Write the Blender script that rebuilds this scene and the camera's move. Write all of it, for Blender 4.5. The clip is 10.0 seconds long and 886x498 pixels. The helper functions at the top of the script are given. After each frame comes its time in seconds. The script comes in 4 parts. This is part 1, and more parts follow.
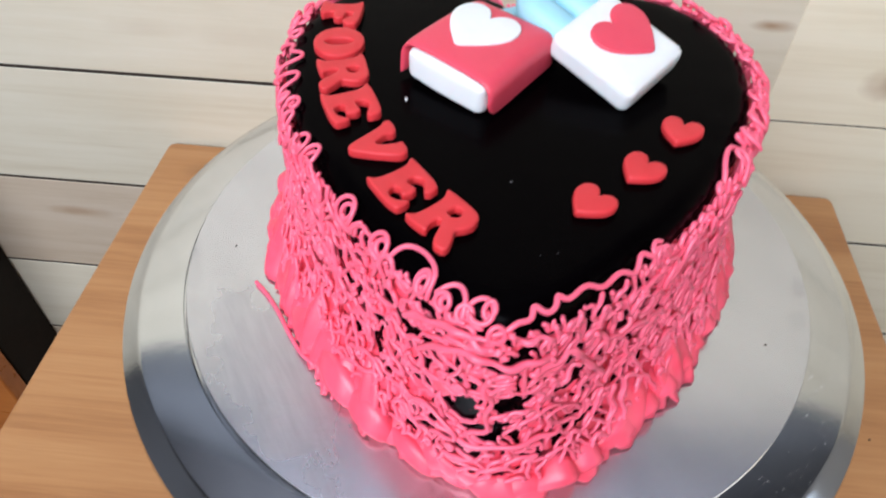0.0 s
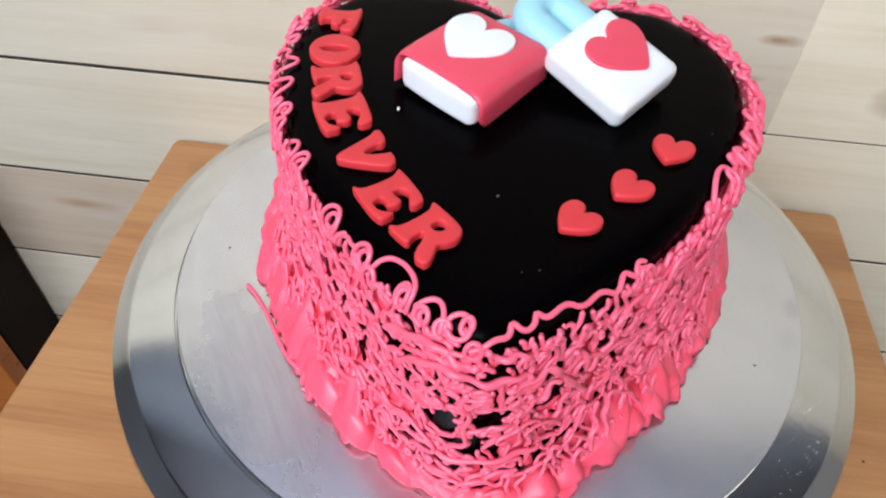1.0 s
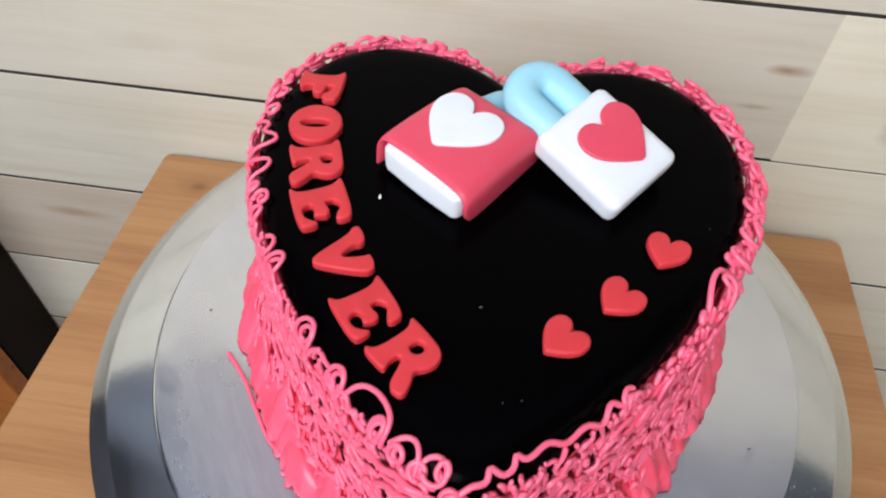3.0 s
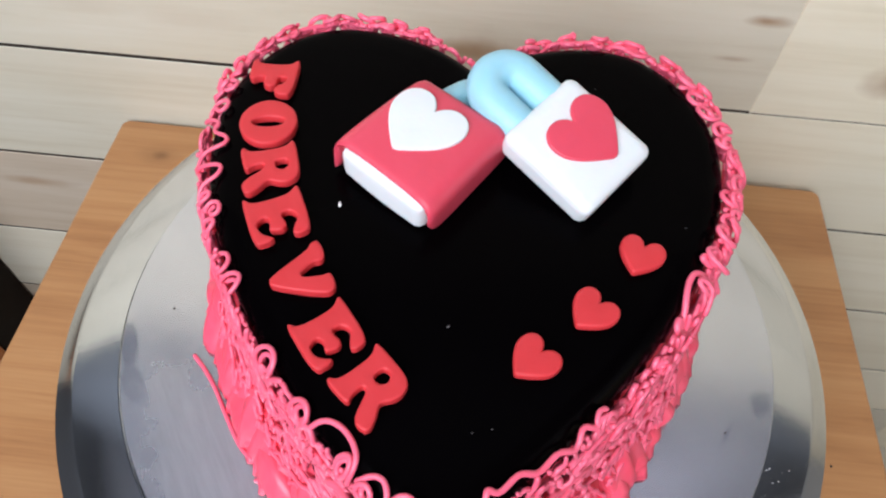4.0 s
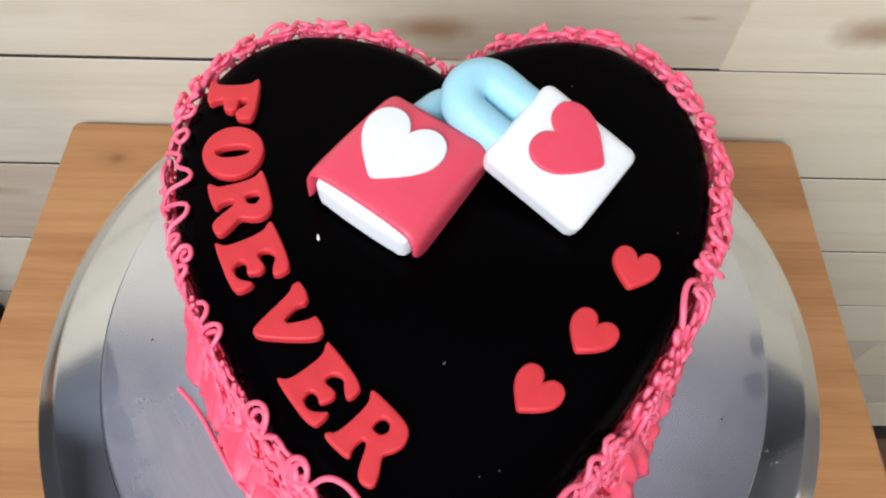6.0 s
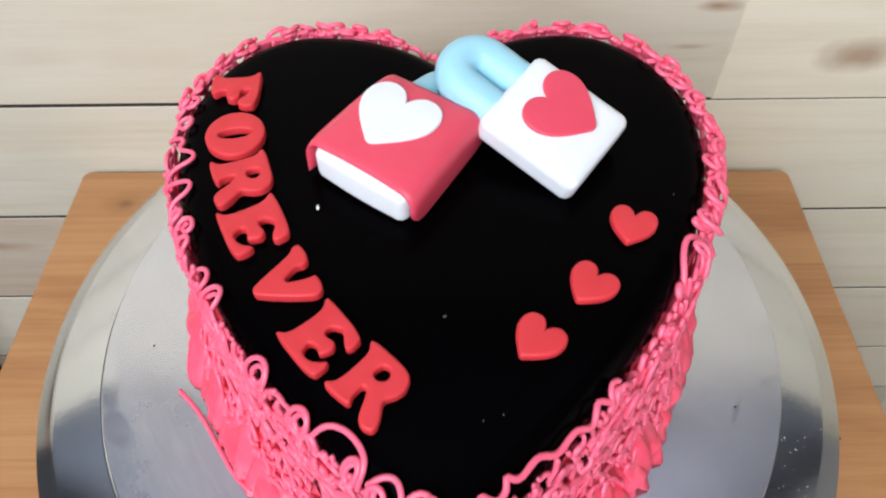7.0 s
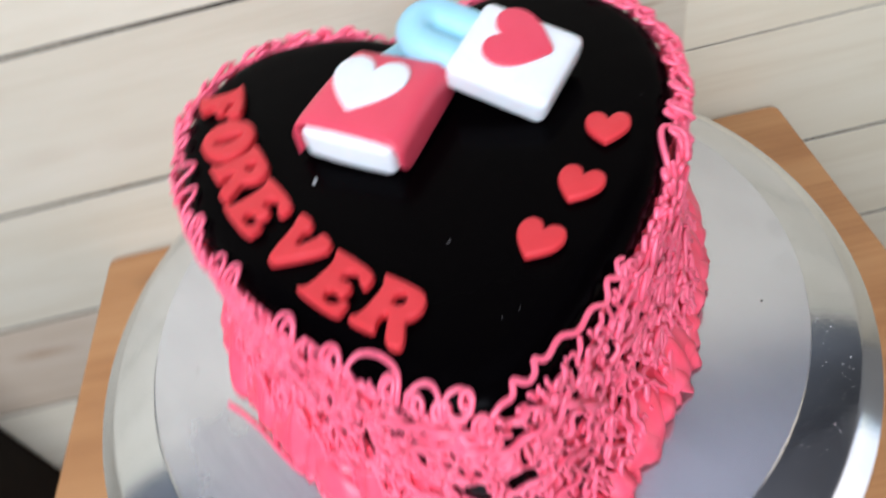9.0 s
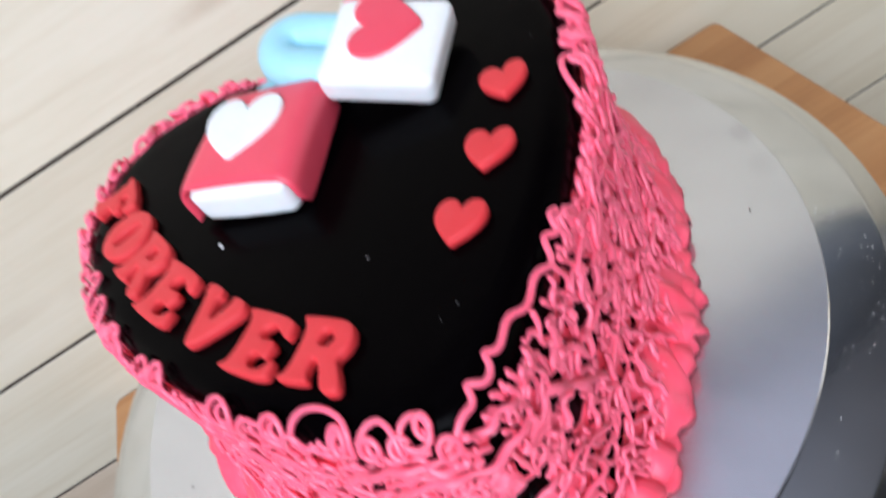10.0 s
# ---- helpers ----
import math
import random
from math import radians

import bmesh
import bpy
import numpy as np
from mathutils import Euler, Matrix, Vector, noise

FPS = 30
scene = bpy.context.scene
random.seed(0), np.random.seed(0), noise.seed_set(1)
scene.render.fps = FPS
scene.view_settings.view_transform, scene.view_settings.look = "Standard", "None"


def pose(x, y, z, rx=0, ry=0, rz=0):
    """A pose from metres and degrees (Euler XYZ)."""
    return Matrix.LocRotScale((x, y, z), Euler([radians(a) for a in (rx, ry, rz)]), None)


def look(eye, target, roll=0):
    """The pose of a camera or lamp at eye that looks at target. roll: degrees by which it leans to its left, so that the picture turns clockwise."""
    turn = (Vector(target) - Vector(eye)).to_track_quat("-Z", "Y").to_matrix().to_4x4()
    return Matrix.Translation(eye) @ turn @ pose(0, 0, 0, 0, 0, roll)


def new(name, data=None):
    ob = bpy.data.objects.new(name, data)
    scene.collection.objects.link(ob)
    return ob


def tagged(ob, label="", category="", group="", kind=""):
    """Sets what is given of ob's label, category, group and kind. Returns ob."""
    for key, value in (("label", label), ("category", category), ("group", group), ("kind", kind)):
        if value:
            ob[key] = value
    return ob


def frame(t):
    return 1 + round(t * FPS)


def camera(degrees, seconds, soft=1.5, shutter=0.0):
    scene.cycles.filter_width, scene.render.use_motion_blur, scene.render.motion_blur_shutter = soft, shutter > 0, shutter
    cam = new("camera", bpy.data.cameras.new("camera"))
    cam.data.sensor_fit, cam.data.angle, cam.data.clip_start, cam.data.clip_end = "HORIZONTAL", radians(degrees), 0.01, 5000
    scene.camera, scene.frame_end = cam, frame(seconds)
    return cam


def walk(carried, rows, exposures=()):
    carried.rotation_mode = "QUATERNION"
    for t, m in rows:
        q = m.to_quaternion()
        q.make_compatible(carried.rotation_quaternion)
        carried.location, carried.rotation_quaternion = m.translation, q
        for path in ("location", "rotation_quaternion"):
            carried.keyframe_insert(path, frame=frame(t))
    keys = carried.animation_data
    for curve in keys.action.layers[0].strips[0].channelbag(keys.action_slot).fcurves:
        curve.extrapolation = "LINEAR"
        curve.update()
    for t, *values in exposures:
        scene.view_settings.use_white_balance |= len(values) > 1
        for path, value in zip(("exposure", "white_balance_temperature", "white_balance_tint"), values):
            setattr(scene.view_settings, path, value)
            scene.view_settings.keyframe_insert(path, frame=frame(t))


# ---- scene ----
cam = camera(64.1, 10.0, soft=2.1, shutter=0.6)
PATH = [
    (0, (-0.0054, -0.2068, 1.0978), (-0.0220, -0.0032, 0.8781), 1.35),
    (0.25, (0.0002, -0.2056, 1.1025), (-0.0196, -0.0014, 0.8836), 1.94),
    (0.5, (0.0014, -0.2055, 1.1030), (-0.0196, -0.0015, 0.8841), 1.94),
    (1, (0.0017, -0.2031, 1.1003), (-0.0193, -0.0001, 0.8804), 2.26),
    (1.5, (0.0037, -0.2016, 1.0947), (-0.0185, -0.0020, 0.8718), 1.26),
    (2, (0.0057, -0.1935, 1.0987), (-0.0106, 0.0033, 0.8728), 2.48),
    (2.5, (0.0033, -0.1779, 1.1109), (-0.0156, 0.0186, 0.8850), 2.54),
    (2.7, (0.0023, -0.1730, 1.1152), (-0.0189, 0.0221, 0.8883), 2.67),
    (3.8, (0.0038, -0.1451, 1.1251), (-0.0106, 0.0311, 0.8827), 2.79),
    (4, (0.0040, -0.1405, 1.1262), (-0.0058, 0.0293, 0.8791), 2.94),
    (4.5, (0.0022, -0.1301, 1.1330), (-0.0027, 0.0339, 0.8818), 1.46),
    (5, (0.0006, -0.1248, 1.1351), (-0.0001, 0.0293, 0.8777), 1.74),
    (5.5, (-0.0014, -0.1190, 1.1357), (0.0019, 0.0327, 0.8768), 2.56),
    (5.7, (-0.0023, -0.1161, 1.1353), (0.0022, 0.0335, 0.8753), 2.76),
    (6.8, (0.0010, -0.1395, 1.1138), (0.0003, 0.0376, 0.8717), -0.24),
    (7, (0.0009, -0.1466, 1.1132), (0.0011, 0.0358, 0.8750), -0.56),
    (7.5, (0.0018, -0.1656, 1.1058), (-0.0016, 0.0225, 0.8721), -1.58),
    (8, (0.0004, -0.1708, 1.1008), (-0.0000, 0.0166, 0.8665), -0.73),
    (8.5, (0.0025, -0.1792, 1.1027), (0.0007, 0.0144, 0.8735), -2.69),
    (8.8, (-0.0001, -0.1875, 1.1009), (-0.0104, 0.0116, 0.8768), -8.47),
    (9, (0.0051, -0.1787, 1.0997), (-0.0041, 0.0222, 0.8771), -15.34),
    (9.2, (0.0135, -0.1663, 1.0988), (0.0040, 0.0403, 0.8815), -23.23),
    (9.5, (0.0174, -0.1692, 1.0965), (0.0053, 0.0479, 0.8898), -28.88),
    (9.7, (0.0234, -0.1721, 1.0886), (0.0122, 0.0484, 0.8854), -32.27),
    (10, (0.0238, -0.1747, 1.0705), (0.0118, 0.0399, 0.8613), -34.93),
]
EXPOSURES = [(0.0, 0.0, 6250, 10), (1.5, -0.04, 6250, 10), (2.5, -0.10, 6250, 10), (4.0, -0.06, 6300, 10), (5.5, 0.0, 6450, 10), (8.0, 0.0, 6150, 10), (10.0, 0.04, 6050, 10)]
walk(cam, [(t, look(eye, target, roll)) for t, eye, target, roll in PATH], EXPOSURES)

# ---- plan: metres, z = 0 is the floor, the turntable's axis is x = y = 0 ----
TABLE = 0.75
WALL_Y = 0.208
PLATE = TABLE + 0.1252
BOARD = TABLE + 0.1282
CAKE_TOP = TABLE + 0.2112
CAKE_H = CAKE_TOP - BOARD

# ---- light ----
world = bpy.data.worlds.new("world")
scene.world = world
world.use_nodes = True
sky = world.node_tree.nodes.new("ShaderNodeTexSky")
sky.sky_type, sky.sun_disc = "NISHITA", False
sky.sun_elevation, sky.sun_rotation = radians(40), radians(120)
background = world.node_tree.nodes["Background"]
background.inputs["Strength"].default_value = 0.12
world.node_tree.links.new(sky.outputs["Color"], background.inputs["Color"])


def window_light(name, eye, target, sx, sy, watts, colour):
    data = bpy.data.lights.new(name, "AREA")
    data.shape, data.size, data.size_y, data.energy, data.color = "RECTANGLE", sx, sy, watts, colour
    new(name, data).matrix_world = look(eye, target)


window_light("window_daylight", (-0.47, -1.17, 1.93), (0.0, 0.1, 0.9), 1.5, 0.95, 45.5, (0.90, 0.92, 1.0))
window_light("door_daylight", (1.67, -0.55, 1.15), (0.35, 0.2, 0.95), 0.66, 1.6, 2.2, (1.0, 0.80, 0.60))


# ---- materials ----
def material(name, colour, rough=0.5, metal=0.0, spec=0.5):
    m = bpy.data.materials.new(name)
    m.use_nodes = True
    b = m.node_tree.nodes["Principled BSDF"]
    b.inputs["Base Color"].default_value = (*colour, 1)
    b.inputs["Roughness"].default_value = rough
    b.inputs["Metallic"].default_value = metal
    b.inputs["Specular IOR Level"].default_value = spec
    return m


class Nodes:
    """Shortcuts for building a node material."""

    def __init__(self, m):
        self.tree = m.node_tree
        self.bsdf = m.node_tree.nodes["Principled BSDF"]

    def add(self, kind, **values):
        n = self.tree.nodes.new("ShaderNode" + kind)
        for key, value in values.items():
            n.inputs[key.replace("_", " ")].default_value = value
        return n

    def link(self, a, b):
        self.tree.links.new(a, b)

    def math(self, op, a, b=0.0, clamp=False):
        n = self.tree.nodes.new("ShaderNodeMath")
        n.operation, n.use_clamp = op, clamp
        for socket, v in zip(n.inputs, (a, b)):
            if isinstance(v, (int, float)):
                socket.default_value = v
            else:
                self.link(v, socket)
        return n.outputs[0]

    def ramp(self, fac, *stops):
        n = self.tree.nodes.new("ShaderNodeValToRGB")
        for i, (at, colour) in enumerate(stops):
            e = n.color_ramp.elements[i] if i < 2 else n.color_ramp.elements.new(at)
            e.position, e.color = at, (*colour, 1)
        self.link(fac, n.inputs[0])
        return n.outputs[0]

    def mix(self, fac, a, b, mode="MIX"):
        n = self.tree.nodes.new("ShaderNodeMix")
        n.data_type, n.blend_type = "RGBA", mode
        for socket, v in ((n.inputs[0], fac), (n.inputs[6], a), (n.inputs[7], b)):
            if isinstance(v, tuple):
                socket.default_value = (*v, 1)
            elif isinstance(v, (int, float)):
                socket.default_value = v
            else:
                self.link(v, socket)
        return n.outputs[2]

    def place(self, scale=(1, 1, 1), shift=None, turn=(0, 0, 0)):
        """World position, scaled, and shifted by a random amount for each object if asked."""
        geo = self.tree.nodes.new("ShaderNodeNewGeometry")
        out = geo.outputs["Position"]
        if shift:
            info = self.tree.nodes.new("ShaderNodeObjectInfo")
            v = self.tree.nodes.new("ShaderNodeVectorMath")
            v.operation = "MULTIPLY_ADD"
            self.link(info.outputs["Random"], v.inputs[0])
            v.inputs[1].default_value = shift
            self.link(out, v.inputs[2])
            out = v.outputs[0]
        m = self.tree.nodes.new("ShaderNodeMapping")
        if any(turn):  # turned first, then stretched
            m.vector_type, scale = "TEXTURE", tuple(1 / v for v in scale)
        m.inputs["Scale"].default_value = scale
        m.inputs["Rotation"].default_value = turn
        self.link(out, m.inputs["Vector"])
        return m.outputs[0]

    def noise(self, vector, scale, detail=4.0, rough=0.55, warp=0.0):
        n = self.add("TexNoise", Scale=scale, Detail=detail, Roughness=rough, Distortion=warp)
        self.link(vector, n.inputs["Vector"])
        return n.outputs[0]

    def bump(self, height, strength, distance):
        n = self.add("Bump", Strength=strength, Distance=distance)
        self.link(height, n.inputs["Height"])
        self.link(n.outputs[0], self.bsdf.inputs["Normal"])


def wood(name, dark, mid, light, rough, knots=(), shift=(3.1, 1.7, 5.3), stretch=14.0, vary=0.2, contrast=1.0, flat=False, knot=(0.30, 0.165, 0.075)):
    """Sawn wood with its grain along x. knots: rows of x, z, half width, half height."""
    m = material(name, mid, rough)
    n = Nodes(m)
    along = n.place((1.0, stretch, stretch), shift)
    broad = n.noise(along, 3.2, 3.0, 0.5, 1.2)
    fine = n.noise(along, 26.0, 5.0, 0.65, 0.3)
    streak = n.noise(n.place((0.5, 2.6 * stretch, 2.6 * stretch), shift), 11.0, 4.0, 0.6, 0.5)
    grain = n.math("ADD", n.math("MULTIPLY", broad, 0.5), n.math("ADD", n.math("MULTIPLY", fine, 0.22), n.math("MULTIPLY", streak, 0.28)))
    spread = 0.26 / contrast
    colour = n.ramp(grain, (0.5 - spread, dark), (0.5 + spread, light), (0.5, mid))
    blotch = n.noise(n.place((1, 1, 2.2), shift), 5.0, 2.0, 0.5)
    colour = n.mix(n.math("MULTIPLY", n.math("SUBTRACT", blotch, 0.46, True), 0.8, True), colour, dark)
    info = n.tree.nodes.new("ShaderNodeObjectInfo")
    tone = n.math("ADD", n.math("MULTIPLY", info.outputs["Random"], vary), 1.0 - vary / 2)
    hsv = n.add("HueSaturation")
    n.link(tone, hsv.inputs["Value"])
    n.link(colour, hsv.inputs["Color"])
    colour = hsv.outputs[0]
    if knots:
        geo = n.tree.nodes.new("ShaderNodeNewGeometry")
        split = n.add("SeparateXYZ")
        n.link(geo.outputs["Position"], split.inputs[0])
        wobble = n.math("MULTIPLY", n.math("SUBTRACT", n.noise(n.place(), 45.0, 2.0), 0.5), 0.9)
        for x, z, rx, rz, deep in knots:  # height, or depth for a flat top
            dx = n.math("DIVIDE", n.math("SUBTRACT", split.outputs[0], x), rx)
            dz = n.math("DIVIDE", n.math("SUBTRACT", split.outputs[1 if flat else 2], z), rz)
            far = n.math("SQRT", n.math("ADD", n.math("MULTIPLY", dx, dx), n.math("MULTIPLY", dz, dz)))
            inside = n.math("MULTIPLY", n.math("SUBTRACT", 1.25, n.math("ADD", far, wobble), True), deep, True)
            colour = n.mix(inside, colour, knot)
    n.link(colour, n.bsdf.inputs["Base Color"])
    n.link(n.math("ADD", n.math("MULTIPLY", fine, 0.25), rough - 0.12), n.bsdf.inputs["Roughness"])
    n.bump(fine, 0.12, 0.001)
    return m


def cream(name, colour, deeper, rough=0.36, fine=600.0, sub=0.15, spec=0.5):
    """Soft sugar paste or buttercream."""
    m = material(name, colour, rough, 0.0, spec)
    n = Nodes(m)
    patch = n.noise(n.place(), 90.0, 3.0)
    n.link(n.mix(n.math("MULTIPLY", n.math("SUBTRACT", patch, 0.4, True), 2.2, True), colour, deeper), n.bsdf.inputs["Base Color"])
    n.link(n.math("ADD", n.math("MULTIPLY", patch, 0.2), rough - 0.1), n.bsdf.inputs["Roughness"])
    n.bsdf.inputs["Subsurface Weight"].default_value = sub
    n.bsdf.inputs["Subsurface Radius"].default_value = (1.0, 0.45, 0.4)
    n.bsdf.inputs["Subsurface Scale"].default_value = 0.0024
    n.bump(n.noise(n.place(), fine, 2.0), 0.08, 0.0006)
    return m


def metal(name, colour, rough, scratch, spots=0.0):
    m = material(name, colour, rough, 1.0)
    n = Nodes(m)
    smear = n.noise(n.place((1.0, 3.0, 1.0), None, (0, 0, radians(-55))), 22.0, 5.0, 0.6, 0.4)
    cloud = n.noise(n.place(), 28.0, 3.0)
    both = n.math("ADD", n.math("MULTIPLY", smear, 0.6), n.math("MULTIPLY", cloud, 0.4))
    n.link(n.math("ADD", n.math("MULTIPLY", n.math("SUBTRACT", both, 0.5), scratch), rough, True), n.bsdf.inputs["Roughness"])
    n.link(n.ramp(both, (0.35, tuple(0.90 * c for c in colour)), (0.62, colour)), n.bsdf.inputs["Base Color"])
    n.bump(n.noise(n.place(), 400.0, 3.0), spots, 0.0008)
    return m


def plaster(name, colour):
    m = material(name, colour, 0.85)
    n = Nodes(m)
    f = n.noise(n.place(), 2.5, 5.0)
    n.link(n.ramp(f, (0.3, tuple(0.9 * c for c in colour)), (0.7, colour)), n.bsdf.inputs["Base Color"])
    n.bump(n.noise(n.place(), 160.0, 3.0), 0.1, 0.001)
    return m


KNOTS = [
    (-0.006, TABLE + 0.086, 0.026, 0.010, 0.75), (0.257, TABLE + 0.090, 0.024, 0.012, 0.7), (-0.004, TABLE + 0.087, 0.048, 0.016, 0.3), (0.160, TABLE + 0.126, 0.012, 0.004, 0.8),
    (-0.245, TABLE + 0.095, 0.030, 0.007, 0.12), (-0.176, TABLE + 0.092, 0.040, 0.009, 0.10), (-0.02, TABLE + 0.19, 0.028, 0.006, 0.3),
    (0.150, TABLE + 0.098, 0.012, 0.002, 0.45), (-0.36, TABLE - 0.09, 0.03, 0.006, 0.5),
]
PLANK_PALE = wood("whitish_plank_wood", (0.69, 0.615, 0.435), (0.80, 0.74, 0.565), (0.84, 0.79, 0.63), 0.55, KNOTS, vary=0.08, stretch=9.0)
PLANK_TAN = wood("tan_plank_wood", (0.45, 0.35, 0.24), (0.57, 0.475, 0.355), (0.64, 0.56, 0.45), 0.55, KNOTS, vary=0.1, stretch=9.0)
PLANK = wood("pale_plank_wood", (0.575, 0.505, 0.365), (0.68, 0.63, 0.49), (0.74, 0.70, 0.575), 0.55, KNOTS, vary=0.1, stretch=9.0)
TABLE_WOOD = wood("table_wood", (0.30, 0.125, 0.044), (0.43, 0.206, 0.078), (0.52, 0.277, 0.115), 0.42, ((-0.2145, 0.1735, 0.006, 0.004, 0.7), (-0.216, 0.174, 0.016, 0.009, 0.35), (-0.272, 0.02, 0.02, 0.012, 0.0)), shift=None, stretch=13.0, vary=0.0, contrast=1.35, flat=True, knot=(0.20, 0.09, 0.035))
TABLE_EDGE = wood("table_edge_wood", (0.3, 0.13, 0.05), (0.42, 0.2, 0.08), (0.5, 0.26, 0.11), 0.5, shift=(1, 2, 3), stretch=9.0)
ORANGE_WOOD = wood("orange_varnished_wood", (0.36, 0.10, 0.02), (0.50, 0.16, 0.03), (0.58, 0.21, 0.05), 0.3, shift=(2, 2, 2), stretch=6.0)
# near-black colour stands for the shade on the cabinet's unlit side
SHADED_WOOD = wood("shaded_dark_wood", (0.004, 0.002, 0.001), (0.007, 0.0035, 0.002), (0.011, 0.006, 0.003), 0.5, shift=(2, 2, 2))
SHADED_WOOD.node_tree.nodes["Principled BSDF"].inputs["Specular IOR Level"].default_value = 0.12
GAP = material("dark_gap", (0.03, 0.022, 0.015), 0.9)
CHOCOLATE = material("dark_chocolate", (0.0008, 0.0005, 0.0007), 0.3, 0.0, 0.018)
n = Nodes(CHOCOLATE)
soft = n.noise(n.place(), 30.0, 3.0)
n.link(n.math("ADD", n.math("MULTIPLY", soft, 0.16), 0.15), n.bsdf.inputs["Roughness"])
n.bump(n.noise(n.place(), 55.0, 2.0), 0.12, 0.002)
PINK = cream("pink_buttercream", (0.94, 0.145, 0.24), (0.92, 0.095, 0.17), 0.42, sub=0.0, spec=0.75)
PINK_DEEP = cream("pink_piped_cream", (0.92, 0.10, 0.17), (0.88, 0.05, 0.095), 0.38, 220.0, 0.0, 0.6)
RED = cream("red_sugar_paste", (0.68, 0.044, 0.052), (0.62, 0.036, 0.042), 0.48, spec=0.35)
CORAL = cream("coral_sugar_paste", (0.74, 0.07, 0.115), (0.70, 0.06, 0.10), 0.42)
WHITE = cream("white_sugar_paste", (0.80, 0.82, 0.82), (0.76, 0.78, 0.78), 0.45)
BLUE = cream("pale_blue_sugar_paste", (0.36, 0.66, 0.76), (0.32, 0.60, 0.71), 0.45)
FOIL = metal("dull_silver_foil", (0.69, 0.695, 0.72), 0.21, 0.08, 0.02)
FOIL.node_tree.nodes["Principled BSDF"].inputs["Metallic"].default_value = 0.90
n = Nodes(FOIL)
old = n.bsdf.inputs["Base Color"].links[0].from_socket
dull = n.bsdf.inputs["Roughness"].links[0].from_socket
geo = n.tree.nodes.new("ShaderNodeNewGeometry")
split = n.add("SeparateXYZ")
n.link(geo.outputs["Position"], split.inputs[0])
wobble = n.math("ADD", n.math("MULTIPLY", n.math("SUBTRACT", n.noise(n.place(), 75.0, 1.5), 0.5), 1.3), n.math("MULTIPLY", n.math("SUBTRACT", n.noise(n.place((1.0, 2.5, 1.0), None, (0, 0, radians(-56))), 210.0, 2.0), 0.5), 0.35))
streak = n.noise(n.place((1.0, 9.0, 1.0), None, (0, 0, radians(-56))), 26.0, 6.0, 0.7, 0.2)
lined = n.math("MULTIPLY", n.math("SUBTRACT", streak, 0.36, True), 3.5, True)


def spot(x, y, long, wide, turn):
    """A soft mask round a place on the board."""
    c, s = math.cos(radians(turn)), math.sin(radians(turn))
    dx, dy = n.math("SUBTRACT", split.outputs[0], x), n.math("SUBTRACT", split.outputs[1], y)
    u = n.math("DIVIDE", n.math("ADD", n.math("MULTIPLY", dx, c), n.math("MULTIPLY", dy, s)), long)
    v = n.math("DIVIDE", n.math("SUBTRACT", n.math("MULTIPLY", dy, c), n.math("MULTIPLY", dx, s)), wide)
    far = n.math("SQRT", n.math("ADD", n.math("MULTIPLY", u, u), n.math("MULTIPLY", v, v)))
    inside = n.math("MULTIPLY", n.math("SUBTRACT", 1.35, n.math("ADD", far, wobble), True), 1.4, True)
    return n.math("MULTIPLY", inside, inside)


# the foil is rubbed dull along one flank of the cake, with streaks and fine crinkles, and greasy in a few places
rubbed = spot(-0.0780, -0.0720, 0.050, 0.0190, -51)
mirror_streaks = n.math("MULTIPLY", rubbed, lined)
mirror_grease = 0.0
for x, y, long, wide, turn, deep in ((-0.1225, -0.026, 0.016, 0.0040, -68, 1.0), (-0.1140, -0.044, 0.010, 0.0040, -58, 0.8), (0.1240, -0.0085, 0.006, 0.003, 80, 0.8), (0.1200, -0.0255, 0.006, 0.0045, 70, 0.7), (0.1045, -0.0406, 0.007, 0.0012, 62, 0.5)):
    mirror_grease = n.math("MAXIMUM", n.math("MULTIPLY", spot(x, y, long, wide, turn), deep), mirror_grease)
# streaks and greasy spots are also darkened like the dim room they reflect
n.link(n.mix(n.math("MAXIMUM", n.math("MULTIPLY", mirror_streaks, 0.18), n.math("MULTIPLY", mirror_grease, 0.20)), old, (0.20, 0.21, 0.235)), n.bsdf.inputs["Base Color"])
n.link(n.math("SUBTRACT", n.math("ADD", dull, n.math("MULTIPLY", rubbed, 0.14)), n.math("MULTIPLY", mirror_grease, 0.12), True), n.bsdf.inputs["Roughness"])
crinkled = n.math("MULTIPLY", spot(-0.0640, -0.0930, 0.026, 0.0120, -42), n.noise(n.place((1.0, 2.0, 1.0), None, (0, 0, radians(30))), 260.0, 2.0))
n.bump(n.math("ADD", n.math("MULTIPLY", n.noise(n.place(), 160.0, 2.0), 0.02), n.math("MULTIPLY", crinkled, 0.22)), 1.0, 0.0006)
STEEL = metal("polished_aluminium", (0.72, 0.73, 0.74), 0.13, 0.10, 0.02)
# unseen walls and ceiling: each tone is set for what the metal reflects
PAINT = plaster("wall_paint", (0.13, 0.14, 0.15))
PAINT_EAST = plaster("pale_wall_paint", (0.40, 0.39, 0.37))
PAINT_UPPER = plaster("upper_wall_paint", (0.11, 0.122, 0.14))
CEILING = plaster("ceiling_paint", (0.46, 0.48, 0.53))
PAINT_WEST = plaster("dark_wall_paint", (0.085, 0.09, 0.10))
REFLECTED_MID = plaster("reflected_mid_wall", (0.15, 0.165, 0.19))
REFLECTED_DARK = plaster("reflected_dark_wall", (0.06, 0.065, 0.075))
REFLECTED_PALE = plaster("reflected_pale_wall", (0.42, 0.42, 0.48))
